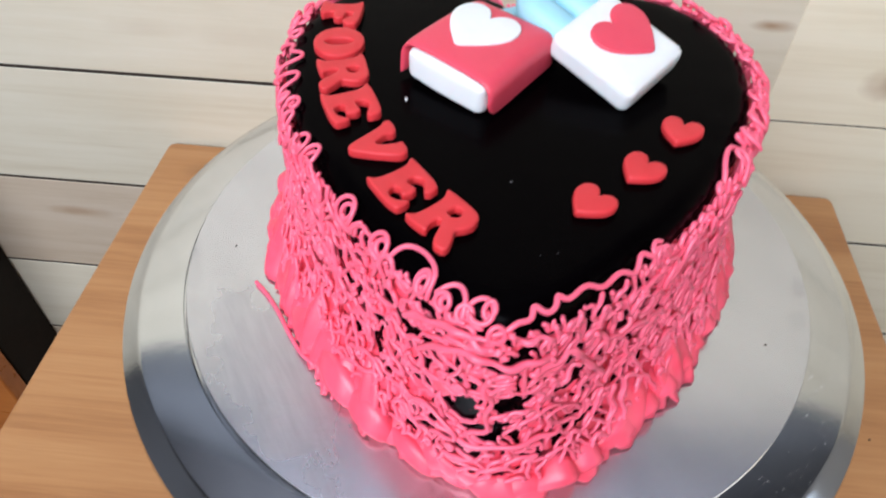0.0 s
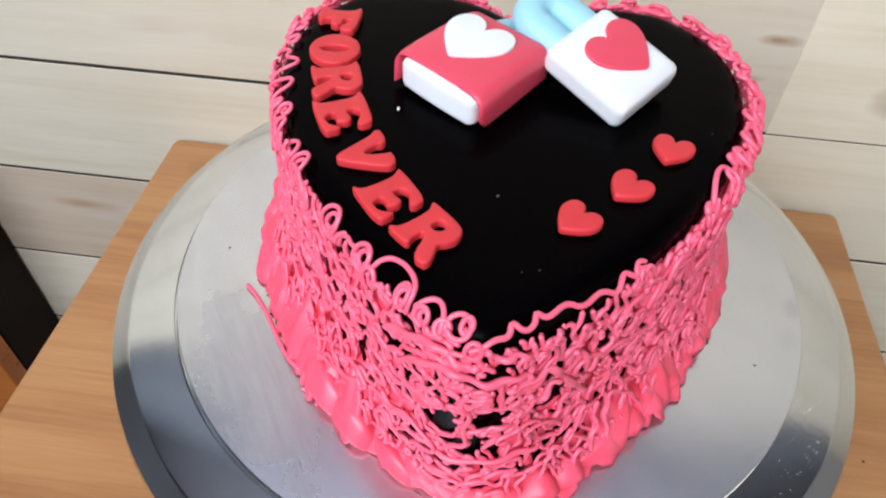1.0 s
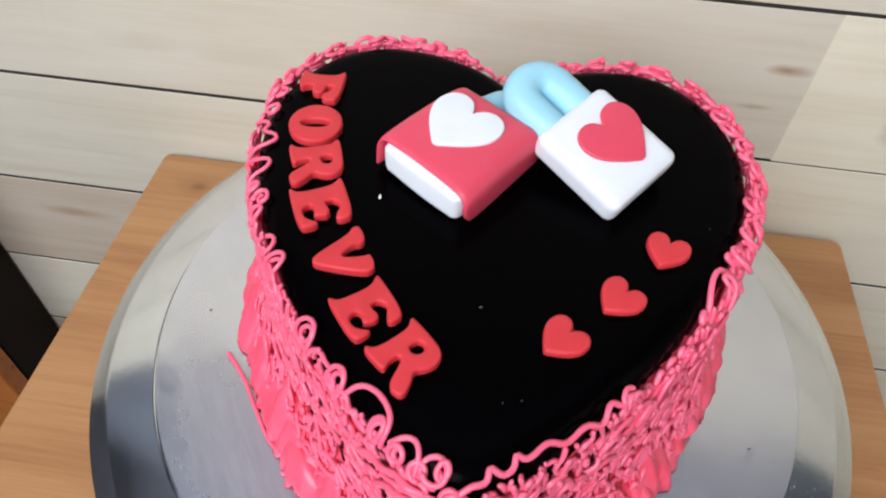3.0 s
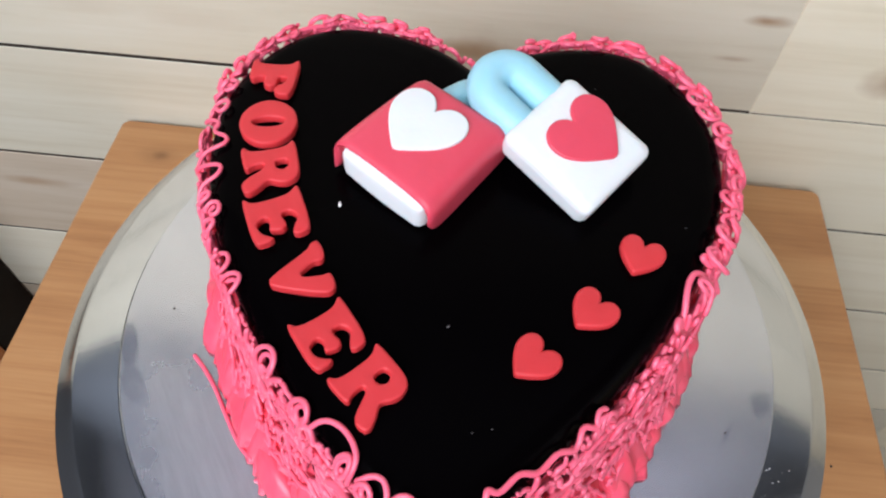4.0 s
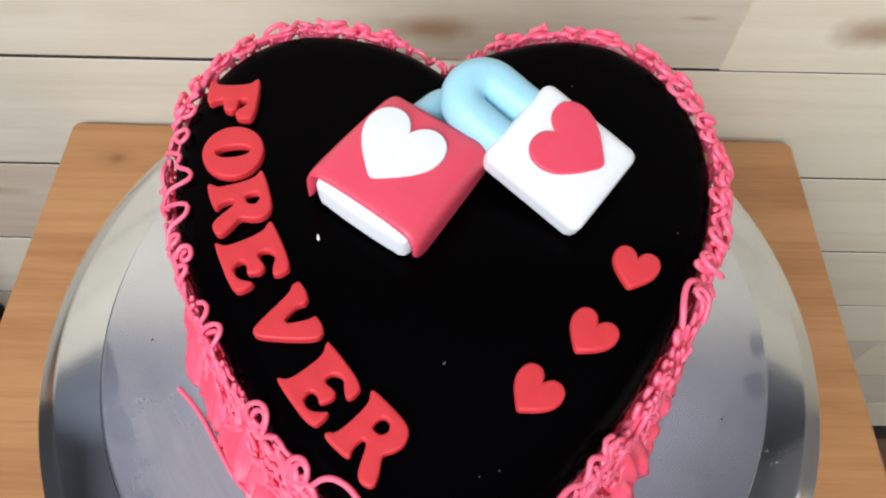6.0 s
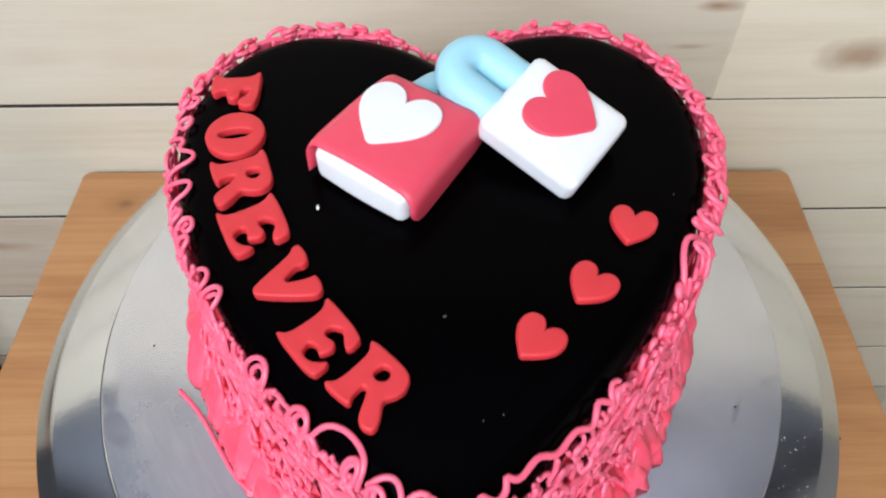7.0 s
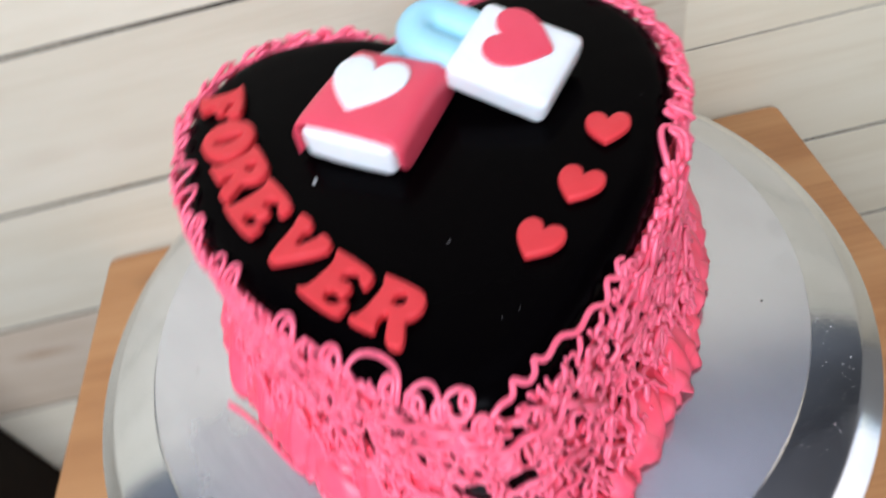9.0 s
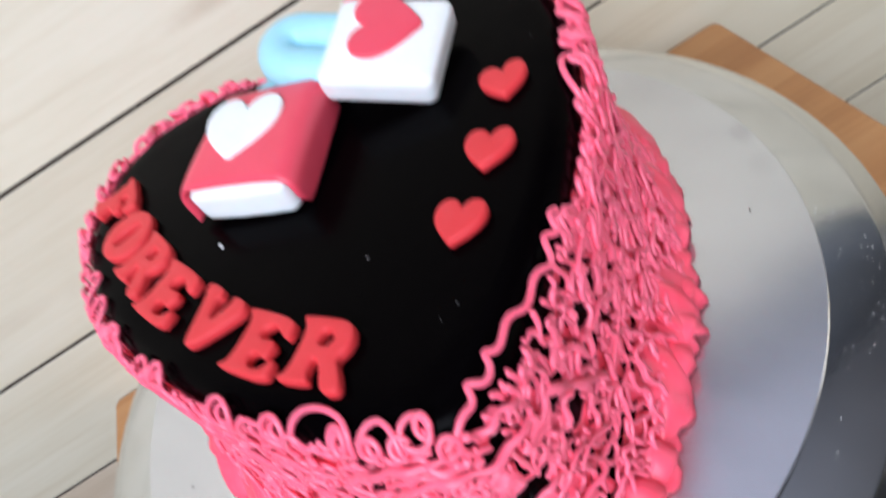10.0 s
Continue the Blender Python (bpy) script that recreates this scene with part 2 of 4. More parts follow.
FLOOR = wood("floor_wood", (0.10, 0.06, 0.035), (0.16, 0.10, 0.06), (0.22, 0.14, 0.09), 0.45, shift=None)


# ---- mesh helpers ----
def mesh_of(bm, name, mat, smooth=True):
    bmesh.ops.recalc_face_normals(bm, faces=bm.faces)
    me = bpy.data.meshes.new(name)
    bm.to_mesh(me)
    bm.free()
    me.materials.append(mat)
    if smooth:
        me.shade_smooth()
    return me


def part(name, bm, mat, parent=None, label="", smooth=True):
    """Links a bmesh as one mesh object, under a thing or a part if one is given."""
    ob = new(name, mesh_of(bm, name, mat, smooth))
    if parent:
        ob.parent = parent
    return tagged(ob, label)


def box(x0, y0, z0, x1, y1, z1, bevel=0.0, segments=2):
    bm = bmesh.new()
    bmesh.ops.create_cube(bm, size=1.0)
    bmesh.ops.transform(bm, verts=bm.verts, matrix=Matrix.Translation(((x0 + x1) / 2, (y0 + y1) / 2, (z0 + z1) / 2)) @ Matrix.Diagonal((x1 - x0, y1 - y0, z1 - z0, 1)))
    if bevel:
        bmesh.ops.bevel(bm, geom=list(bm.edges), offset=bevel, segments=segments, profile=0.5, affect="EDGES")
    return bm


def lathe(profile, steps=128, centre=(0, 0)):
    """A body of revolution about z from (radius, z) rows; a zero radius closes it."""
    bm = bmesh.new()
    rings = []
    for r, z in profile:
        if r == 0:
            rings.append([bm.verts.new((centre[0], centre[1], z))])
        else:
            rings.append([bm.verts.new((centre[0] + r * math.cos(a), centre[1] + r * math.sin(a), z)) for a in np.linspace(0, 2 * math.pi, steps, endpoint=False)])
    for a, b in zip(rings, rings[1:]):
        for i in range(steps):
            j = (i + 1) % steps
            if len(a) == 1:
                bm.faces.new((a[0], b[j], b[i]))
            elif len(b) == 1:
                bm.faces.new((a[i], a[j], b[0]))
            else:
                bm.faces.new((a[i], a[j], b[j], b[i]))
    return bm


def tube_data(points, radius, sides=6):
    """Vertices and faces of a tube along points, with rounded ends. radius: a number or one for each point."""
    p = np.asarray(points, float)
    r = np.broadcast_to(np.asarray(radius, float), len(p)).copy()
    tangent = np.gradient(p, axis=0)
    tangent /= np.linalg.norm(tangent, axis=1, keepdims=True) + 1e-12
    p = np.vstack([p[0] - tangent[0] * r[0] * 0.8, p, p[-1] + tangent[-1] * r[-1] * 0.8])
    r = np.r_[r[0] * 0.45, r, r[-1] * 0.45]
    tangent = np.vstack([tangent[0], tangent, tangent[-1]])
    side = np.cross(tangent[0], (0.3, 0.2, 0.93))
    rings = []
    angles = np.linspace(0, 2 * math.pi, sides, endpoint=False)
    for q, t, rad in zip(p, tangent, r):
        side = side - t * (side @ t)
        side /= np.linalg.norm(side) + 1e-12
        up = np.cross(t, side)
        rings.append(q + rad * (np.cos(angles)[:, None] * side + np.sin(angles)[:, None] * up))
    verts = np.vstack(rings)
    faces = [(k * sides + i, k * sides + (i + 1) % sides, (k + 1) * sides + (i + 1) % sides, (k + 1) * sides + i) for k in range(len(p) - 1) for i in range(sides)]
    faces.append(tuple(range(sides - 1, -1, -1)))
    faces.append(tuple(range((len(p) - 1) * sides, len(p) * sides)))
    return verts, faces


def tubes_mesh(name, strands, mat, sides=6):
    verts, faces, base = [], [], 0
    for points, radius in strands:
        v, f = tube_data(points, radius, sides)
        verts.append(v)
        faces += [tuple(i + base for i in face) for face in f]
        base += len(v)
    me = bpy.data.meshes.new(name)
    me.from_pydata(np.vstack(verts).tolist(), [], faces)
    me.materials.append(mat)
    me.shade_smooth()
    return me


def sheet(fn, nu, nv, thick):
    """A bent sheet with thickness from fn(u, v), u and v from 0 to 1."""
    grid = np.array([[fn(u, v) for v in np.linspace(0, 1, nv)] for u in np.linspace(0, 1, nu)])
    normal = np.cross(np.gradient(grid, axis=0), np.gradient(grid, axis=1))
    normal /= np.linalg.norm(normal, axis=2, keepdims=True) + 1e-12
    uu, vv = np.meshgrid(np.linspace(-1, 1, nu), np.linspace(-1, 1, nv), indexing="ij")
    swell = (np.clip(1 - uu**6, 0, 1) * np.clip(1 - vv**6, 0, 1)) ** 0.5 * 0.75 + 0.25
    bm = bmesh.new()
    layers = [[[bm.verts.new(grid[i, j] + s * thick / 2 * swell[i, j] * normal[i, j]) for j in range(nv)] for i in range(nu)] for s in (1, -1)]
    for i in range(nu - 1):
        for j in range(nv - 1):
            for a, flip in zip(layers, (False, True)):
                quad = (a[i][j], a[i + 1][j], a[i + 1][j + 1], a[i][j + 1])
                bm.faces.new(quad[::-1] if flip else quad)
    a, b = layers
    for i in range(nu - 1):
        for j in (0, nv - 1):
            bm.faces.new((a[i][j], b[i][j], b[i + 1][j], a[i + 1][j]))
    for j in range(nv - 1):
        for i in (0, nu - 1):
            bm.faces.new((a[i][j], a[i][j + 1], b[i][j + 1], b[i][j]))
    return bm


def chaikin(points, rounds=2):
    p = np.asarray(points, float)
    for _ in range(rounds):
        q = np.roll(p, -1, axis=0)
        p = np.stack([0.78 * p + 0.22 * q, 0.22 * p + 0.78 * q], 1).reshape(-1, 2)
    return p


def slab_mesh(name, loops, height, bevel, mat, fatten=0.0):
    """A flat sugar-paste piece with rounded edges from closed outlines (holes follow the outer one), its underside at z = 0."""
    data = bpy.data.curves.new(name, "CURVE")
    data.dimensions, data.fill_mode = "2D", "BOTH"
    for loop in loops:
        spline = data.splines.new("POLY")
        spline.points.add(len(loop) - 1)
        for point, (x, y) in zip(spline.points, loop):
            point.co = (x, y, 0, 1)
        spline.use_cyclic_u = True
    data.extrude, data.bevel_depth, data.bevel_resolution = height / 2 - bevel, bevel, 3
    data.offset = fatten - bevel
    ob = bpy.data.objects.new(name, data)
    scene.collection.objects.link(ob)
    me = bpy.data.meshes.new_from_object(ob.evaluated_get(bpy.context.evaluated_depsgraph_get()))
    bpy.data.objects.remove(ob)
    bpy.data.curves.remove(data)
    bm = bmesh.new()
    bm.from_mesh(me)
    bpy.data.meshes.remove(me)
    bmesh.ops.remove_doubles(bm, verts=bm.verts, dist=1e-6)
    bmesh.ops.translate(bm, verts=bm.verts, vec=(0, 0, height / 2))
    me = mesh_of(bm, name, mat)
    me.set_sharp_from_angle(angle=radians(50))
    return me


# ---- the room ----
def structure(name, bm, mat, label):
    return tagged(part(name, bm, mat, None, label, smooth=False), kind="structure")


structure("floor", box(-1.8, -1.3, -0.05, 1.8, 0.26, 0.0), FLOOR, "brown wooden floor under the table")
structure("ceiling", box(-1.8, -1.3, 2.5, 1.8, 0.26, 2.55), CEILING, "plain painted ceiling over the room")


def wall_with_opening(name, x0, y0, x1, y1, along, a, b, z0, z1):
    """A wall with a window opening from a to b along the axis, z0 to z1 high."""
    bm = bmesh.new()
    spans = [(x0, a, 0, 2.5), (b, x1, 0, 2.5), (a, b, 0, z0), (a, b, z1, 2.5)] if along == "x" else [(y0, a, 0, 2.5), (b, y1, 0, 2.5), (a, b, 0, z0), (a, b, z1, 2.5)]
    for lo, hi, low, high in spans:
        piece = box(lo, y0, low, hi, y1, high) if along == "x" else box(x0, lo, low, x1, hi, high)
        me = bpy.data.meshes.new("piece")
        piece.to_mesh(me)
        piece.free()
        bm.from_mesh(me)
        bpy.data.meshes.remove(me)
    return structure(name, bm, PAINT if along == "x" else PAINT_EAST, "plain painted wall with a window opening")


wall_with_opening("wall_east", 1.7, -1.3, 1.8, 0.21, "y", -0.9, -0.2, 0.3, 2.0)
structure("wall_west", box(-1.8, -1.3, 0, -1.7, 0.206, 2.5), PAINT_WEST, "plain painted side wall of the room")
wall_with_opening("wall_south", -1.7, -1.3, 1.7, -1.2, "x", -1.22, 0.28, 1.45, 2.42)

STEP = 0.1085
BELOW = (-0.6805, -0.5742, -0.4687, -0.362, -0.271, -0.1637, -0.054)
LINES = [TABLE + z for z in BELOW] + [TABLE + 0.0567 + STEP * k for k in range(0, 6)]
structure("wall_north_upper", box(-1.8, WALL_Y - 0.001, LINES[-1] + 0.0015, 1.8, WALL_Y + 0.06, 1.56), PAINT_UPPER, "unseen blue-grey wall above the planks, toned for its reflection")
# unseen sections, pale, mid and dark only to shape reflections in board and plate
structure("wall_north_top", box(-0.38, WALL_Y - 0.001, 1.56, 0.42, WALL_Y + 0.06, 2.5), REFLECTED_PALE, "unseen pale wall above the planks, toned for its reflection")
structure("wall_north_side", box(-1.8, WALL_Y - 0.001, 1.56, -0.38, WALL_Y + 0.06, 2.5), REFLECTED_MID, "unseen blue-grey wall above the planks, toned for its reflection")
structure("wall_north_corner", box(0.42, WALL_Y - 0.001, 1.56, 1.8, WALL_Y + 0.06, 2.5), REFLECTED_DARK, "unseen blue-grey wall above the planks, toned for its reflection")
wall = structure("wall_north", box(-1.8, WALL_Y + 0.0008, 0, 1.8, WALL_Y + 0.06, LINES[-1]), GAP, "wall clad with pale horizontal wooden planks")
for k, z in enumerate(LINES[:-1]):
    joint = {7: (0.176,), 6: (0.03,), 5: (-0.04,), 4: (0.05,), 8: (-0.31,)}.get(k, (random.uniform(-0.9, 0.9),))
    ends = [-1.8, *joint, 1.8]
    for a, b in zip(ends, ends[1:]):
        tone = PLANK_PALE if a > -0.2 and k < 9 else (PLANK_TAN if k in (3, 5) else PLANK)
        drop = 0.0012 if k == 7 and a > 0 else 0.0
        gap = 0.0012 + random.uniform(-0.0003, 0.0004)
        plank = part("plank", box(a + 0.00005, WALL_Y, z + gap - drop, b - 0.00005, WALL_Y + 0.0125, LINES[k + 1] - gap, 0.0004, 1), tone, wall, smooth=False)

# ---- table ----
TABLE_MID, TABLE_W, TABLE_BACK, TABLE_D = -0.004, 0.4976, 0.2017, 0.52


def wooden_table():
    top = new("wooden_table")
    top.location = (TABLE_MID, TABLE_BACK, 0)
    top.rotation_euler = (0, 0, -0.0116)
    bm = box(-TABLE_W / 2, -TABLE_D, TABLE - 0.028, TABLE_W / 2, 0, TABLE)
    upright = [e for e in bm.edges if abs(e.verts[0].co.z - e.verts[1].co.z) > 0.01]
    bmesh.ops.bevel(bm, geom=upright, offset=0.006, segments=6, profile=0.5, affect="EDGES")
    rim = [e for e in bm.edges if abs(e.verts[0].co.z - TABLE) < 1e-5 and abs(e.verts[1].co.z - TABLE) < 1e-5]
    bmesh.ops.bevel(bm, geom=rim, offset=0.0025, segments=3, profile=0.5, affect="EDGES")
    part("tabletop", bm, TABLE_WOOD, top, smooth=False)
    for x in (-1, 1):
        for y in (-0.04, -TABLE_D + 0.04):
            part("leg", box(x * (TABLE_W / 2 - 0.04) - 0.02, y - 0.02, 0, x * (TABLE_W / 2 - 0.04) + 0.02, y + 0.02, TABLE - 0.028, 0.003), TABLE_EDGE, top, smooth=False)
    return tagged(top, "small light brown wooden table standing against a plank wall", "table")


wooden_table()


def wooden_cabinet():
    ob = new("wooden_cabinet")
    ob.location = (-0.457, 0, 0)
    part("side_panel", box(-0.018, 0.142, 0, 0, 0.2065, 0.75, 0.0015), SHADED_WOOD, ob, "side panel coloured dark as in shade", smooth=False)
    part("side_panel", box(-0.7, 0.142, 0, -0.682, 0.2065, 0.75, 0.0015), SHADED_WOOD, ob, "side panel coloured dark as in shade", smooth=False)
    part("front_panel", box(-0.7, 0.122, 0.03, 0.0, 0.1415, 0.75, 0.002), ORANGE_WOOD, ob, "orange varnished wood front", smooth=False)
    part("top_panel", box(-0.682, 0.142, 0.732, -0.0182, 0.2065, 0.75), SHADED_WOOD, ob, smooth=False)
    return tagged(ob, "orange varnished wooden cabinet, its shaded side coloured dark, beside the table", "cabinet")


wooden_cabinet()


# ---- turntable and board ----
def cake_turntable():
    ob = new("cake_turntable")
    ob.location = (-0.0015, 0, TABLE)
    part("base", lathe([(0, 0), (0.09, 0), (0.092, 0.002), (0.092, 0.008), (0.088, 0.012), (0.03, 0.018), (0.022, 0.03), (0, 0.03)]), STEEL, ob)
    part("stem", lathe([(0, 0.029), (0.02, 0.029), (0.016, 0.06), (0.02, 0.1), (0.045, 0.107), (0, 0.107)], 64), STEEL, ob)
    plate = lathe([(0, 0.1072), (0.149, 0.1072), (0.1525, 0.1085), (0.1533, 0.110), (0.1533, 0.1150), (0.1527, 0.1170), (0.1466, 0.1210), (0.1457, 0.1218), (0.1446, 0.1222), (0.1290, 0.1247), (0.1276, 0.1249), (0.1274, 0.1238), (0.1266, 0.1236), (0.1262, 0.1252), (0, 0.1252)], 192)
    plate = part("plate", plate, STEEL, ob, "polished round metal plate with a bevelled rim")
    plate.data.set_sharp_from_angle(angle=radians(25))
    return tagged(ob, "polished aluminium cake turntable on the wooden table", "turntable")


cake_turntable()

# near-black colour draws the shadow line under the board's rim
SHADED_CARD = plaster("shaded_card_edge", (0.018, 0.018, 0.021))
board = new("cake_board")
part("card_core", lathe([(0, PLATE + 0.0002), (0.1258, PLATE + 0.0002), (0.1263, PLATE + 0.0006), (0.1263, BOARD - 0.0005), (0, BOARD - 0.0005)], 192), SHADED_CARD, board, "card edge coloured as dark as its shadow").data.set_sharp_from_angle(angle=radians(30))
part("foil_top", lathe([(0, BOARD - 0.0004), (0.1262, BOARD - 0.0004), (0.1270, BOARD - 0.0006), (0.1272, BOARD - 0.0003), (0.1269, BOARD), (0, BOARD)], 192), FOIL, board, "dull silver foil with smears").data.set_sharp_from_angle(angle=radians(30))
tagged(board, "round dull silver foil cake board with smears and crumbs", "cake board")


# ---- the heart-shaped cake ----
def bezier(a, b, c, d, count):
    t = np.linspace(0, 1, count, endpoint=False)[:, None]
    a, b, c, d = (np.array(v, float) for v in (a, b, c, d))
    return (1 - t) ** 3 * a + 3 * t * (1 - t) ** 2 * b + 3 * t**2 * (1 - t) * c + t**3 * d


half = np.vstack([
    bezier((0, 0.0495), (0.010, 0.060), (0.026, 0.067), (0.043, 0.067), 60),
    bezier((0.043, 0.067), (0.064, 0.067), (0.0805, 0.045), (0.0805, 0.019), 60),
    bezier((0.0805, 0.019), (0.0805, -0.020), (0.046, -0.0655), (0.016, -0.0925), 90),
    bezier((0.016, -0.0925), (0.010, -0.0978), (0.005, -0.1012), (0.0, -0.1012), 30),
])
ring = np.vstack([half, [(0.0, -0.1012)], half[:0:-1] * (-1, 1)])
ring += (0.0008, 0)
GROW = 0.0018
steps = np.r_[0, np.cumsum(np.linalg.norm(np.diff(np.vstack([ring, ring[:1]]), axis=0), axis=1))]
PERIMETER = steps[-1]
COUNT = 480
even = np.linspace(0, PERIMETER, COUNT, endpoint=False)
closed = np.vstack([ring, ring[:1]])
OUTLINE = np.stack([np.interp(even, steps, closed[:, k]) for k in (0, 1)], 1)
tangents = np.roll(OUTLINE, -2, axis=0) - np.roll(OUTLINE, 2, axis=0)
tangents /= np.linalg.norm(tangents, axis=1, keepdims=True)
NORMALS = np.stack([-tangents[:, 1], tangents[:, 0]], 1)
for _ in range(6):
    NORMALS = (NORMALS + np.roll(NORMALS, 1, axis=0) + np.roll(NORMALS, -1, axis=0)) / 3
NORMALS /= np.linalg.norm(NORMALS, axis=1, keepdims=True)
TURN_R = 0.0075


def profile(h, out=0.0):
    """Offset from the outline and height for a way h up the cake's side, round its rim and in over its top."""
    straight = CAKE_H - TURN_R
    if h < straight:
        return GROW + 0.0025 * (1 - h / straight) + out, h
    a = (h - straight) / TURN_R
    if a < math.pi / 2:
        return GROW - TURN_R + (TURN_R + out) * math.cos(a), straight + (TURN_R + out) * math.sin(a)
    return GROW - TURN_R - (a - math.pi / 2) * TURN_R, CAKE_H + out


def on_cake(s, h, out=0.0):
    """A place on the cake: s from 0 to 1 round from the notch by the right lobe, h metres up the side, out metres off it."""
    i = (s % 1.0) * COUNT
    k, f = int(i) % COUNT, i % 1.0
    j = (k + 1) % COUNT
    p, nrm = OUTLINE[k] * (1 - f) + OUTLINE[j] * f, NORMALS[k] * (1 - f) + NORMALS[j] * f
    off, z = profile(h, out)
    x, y = p + nrm * off
    return np.array((x, y, BOARD + z))


def heart_cake():
    ob = new("heart_cake")
    heights = [0.0, 0.02, 0.04, 0.06, *[CAKE_H - TURN_R + TURN_R * a for a in np.linspace(0, math.pi / 2, 7)], CAKE_H + 0.01]
    bm = bmesh.new()
    rings = []
    for h in heights:
        rings.append([bm.verts.new(on_cake(k / COUNT, h) + (0, 0, 0.0003 * noise.noise((OUTLINE[k][0] * 60, OUTLINE[k][1] * 60, h * 60)) if h > 0.001 else 0)) for k in range(COUNT)])
    for a, b in zip(rings, rings[1:]):
        for k in range(COUNT):
            bm.faces.new((a[k], a[(k + 1) % COUNT], b[(k + 1) % COUNT], b[k]))
    bm.faces.new(rings[-1])
    bm.faces.new(rings[0][::-1])
    body = part("chocolate_body", bm, CHOCOLATE, ob, "glossy dark chocolate coating")
    return tagged(ob, "heart-shaped dark chocolate cake with pink piped lace on a silver board", "cake")


cake = heart_cake()
# the notch folds the inset top over itself, so the outline is kept simple there
rng = np.random.default_rng(7)


def border_reach(s):
    """How far the piped border stands out at the foot: hardly at all at the blunt tip, most on the flanks."""
    tip = 0.0130 * math.exp(-(((s - 0.508) / (0.056 if s > 0.508 else 0.031)) ** 2))
    return 0.0146 + 0.0020 * math.exp(-(((s - 0.70) / 0.07) ** 2)) - tip - 0.005 * math.exp(-((min(s, 1 - s) / 0.06) ** 2))


def flare(s, h):
    """The lace leans out over the border towards the foot."""
    return 0.7 * border_reach(s % 1.0) * max(0.0, 1 - h / 0.040) ** 1.6


# bare places in the lace: way round, millimetres up the side, half width and half height in millimetres
FRONT_HOLES = (
    (0.506, 77.6, 2.0, 2.2), (0.504, 68.0, 3.6, 3.4), (0.494, 68.8, 3.4, 2.6), (0.462, 60.0, 4.3, 3.2), (0.456, 45.6, 4.2, 5.5), (0.426, 45.5, 3.2, 6.0), (0.423, 60.0, 2.0, 2.8),
    (0.410, 45.6, 1.6, 4.2), (0.438, 71.2, 1.6, 2.0), (0.454, 79.2, 2.6, 1.6), (0.465, 79.2, 4.0, 1.9), (0.494, 50.4, 2.6, 2.3), (0.485, 48.6, 3.0, 1.8), (0.487, 42.4, 1.4, 2.2),
    (0.480, 37.0, 2.7, 3.3), (0.517, 41.0, 2.5, 2.0), (0.510, 46.4, 1.6, 3.0), (0.506, 41.5, 1.0, 3.0), (0.496, 36.8, 1.7, 3.6), (0.473, 17.6, 2.2, 1.8),
)
SIDE_HOLES = (
    (0.554, 60.0, 3.4, 3.2), (0.579, 36.0, 2.1, 3.6), (0.537, 60.8, 1.8, 2.1), (0.537, 78.4, 3.7, 2.1), (0.650, 24.0, 1.6, 2.5), (0.631, 23.2, 1.5, 2.5), (0.579, 56.8, 1.3, 2.7),
    (0.569, 72.8, 1.6, 1.9), (0.598, 52.0, 1.8, 2.7), (0.583, 41.6, 1.7, 1.5), (0.546, 48.8, 1.5, 1.4), (0.68, 40.0, 1.2, 4.0), (0.427, 31.0, 1.3, 2.5),
    (0.346, 80.8, 8.5, 3.6), (0.367, 80.6, 9.0, 3.6), (0.388, 80.8, 8.0, 3.4),
    (0.404, 17.0, 1.4, 6.0), (0.388, 50.0, 1.4, 1.6), (0.369, 31.0, 1.2, 1.8), (0.408, 63.0, 1.5, 4.1), (0.427, 60.8, 2.0, 3.3), (0.371, 42.4, 1.2, 5.8), (0.35, 52.0, 1.3, 4.0), (0.32, 44.0, 1.2, 4.0),
)
FIELD_S, FIELD_H = 1400, 120
grid_s, grid_h = np.meshgrid(np.arange(FIELD_S) / FIELD_S, np.linspace(0, CAKE_H, FIELD_H), indexing="ij")
BARE = np.full(grid_s.shape, -1.0)
for at, up, wide, tall in FRONT_HOLES + SIDE_HOLES:
    u, v = (grid_s - at) * PERIMETER / (wide * 0.00105), (grid_h - up * 0.001) / (tall * 0.0012)
    BARE = np.maximum(BARE, 1.0 - np.sqrt(u * u + v * v) + 0.22 * np.sin(2.3 * u + 1.7 * v + at * 400))


def bare(s, h):
    """Above zero inside one of the large bare places."""
    return BARE[int((s % 1.0) * FIELD_S) % FIELD_S, min(FIELD_H - 1, max(0, int(h / CAKE_H * (FIELD_H - 1))))]


def on_lace(s, h, out=0.0):
    """A place on the lace, which stands a little off the cake's flanks below the rim."""
    s = s % 1.0
    off = 0.0020 * (1 - math.exp(-(((s - 0.53) / 0.10) ** 2))) + 0.0012 * math.exp(-(((s - 0.33) / 0.07) ** 2))
    return on_cake(s, h, out + off * min(1.0, max(0.0, (CAKE_H - h) / 0.004)))


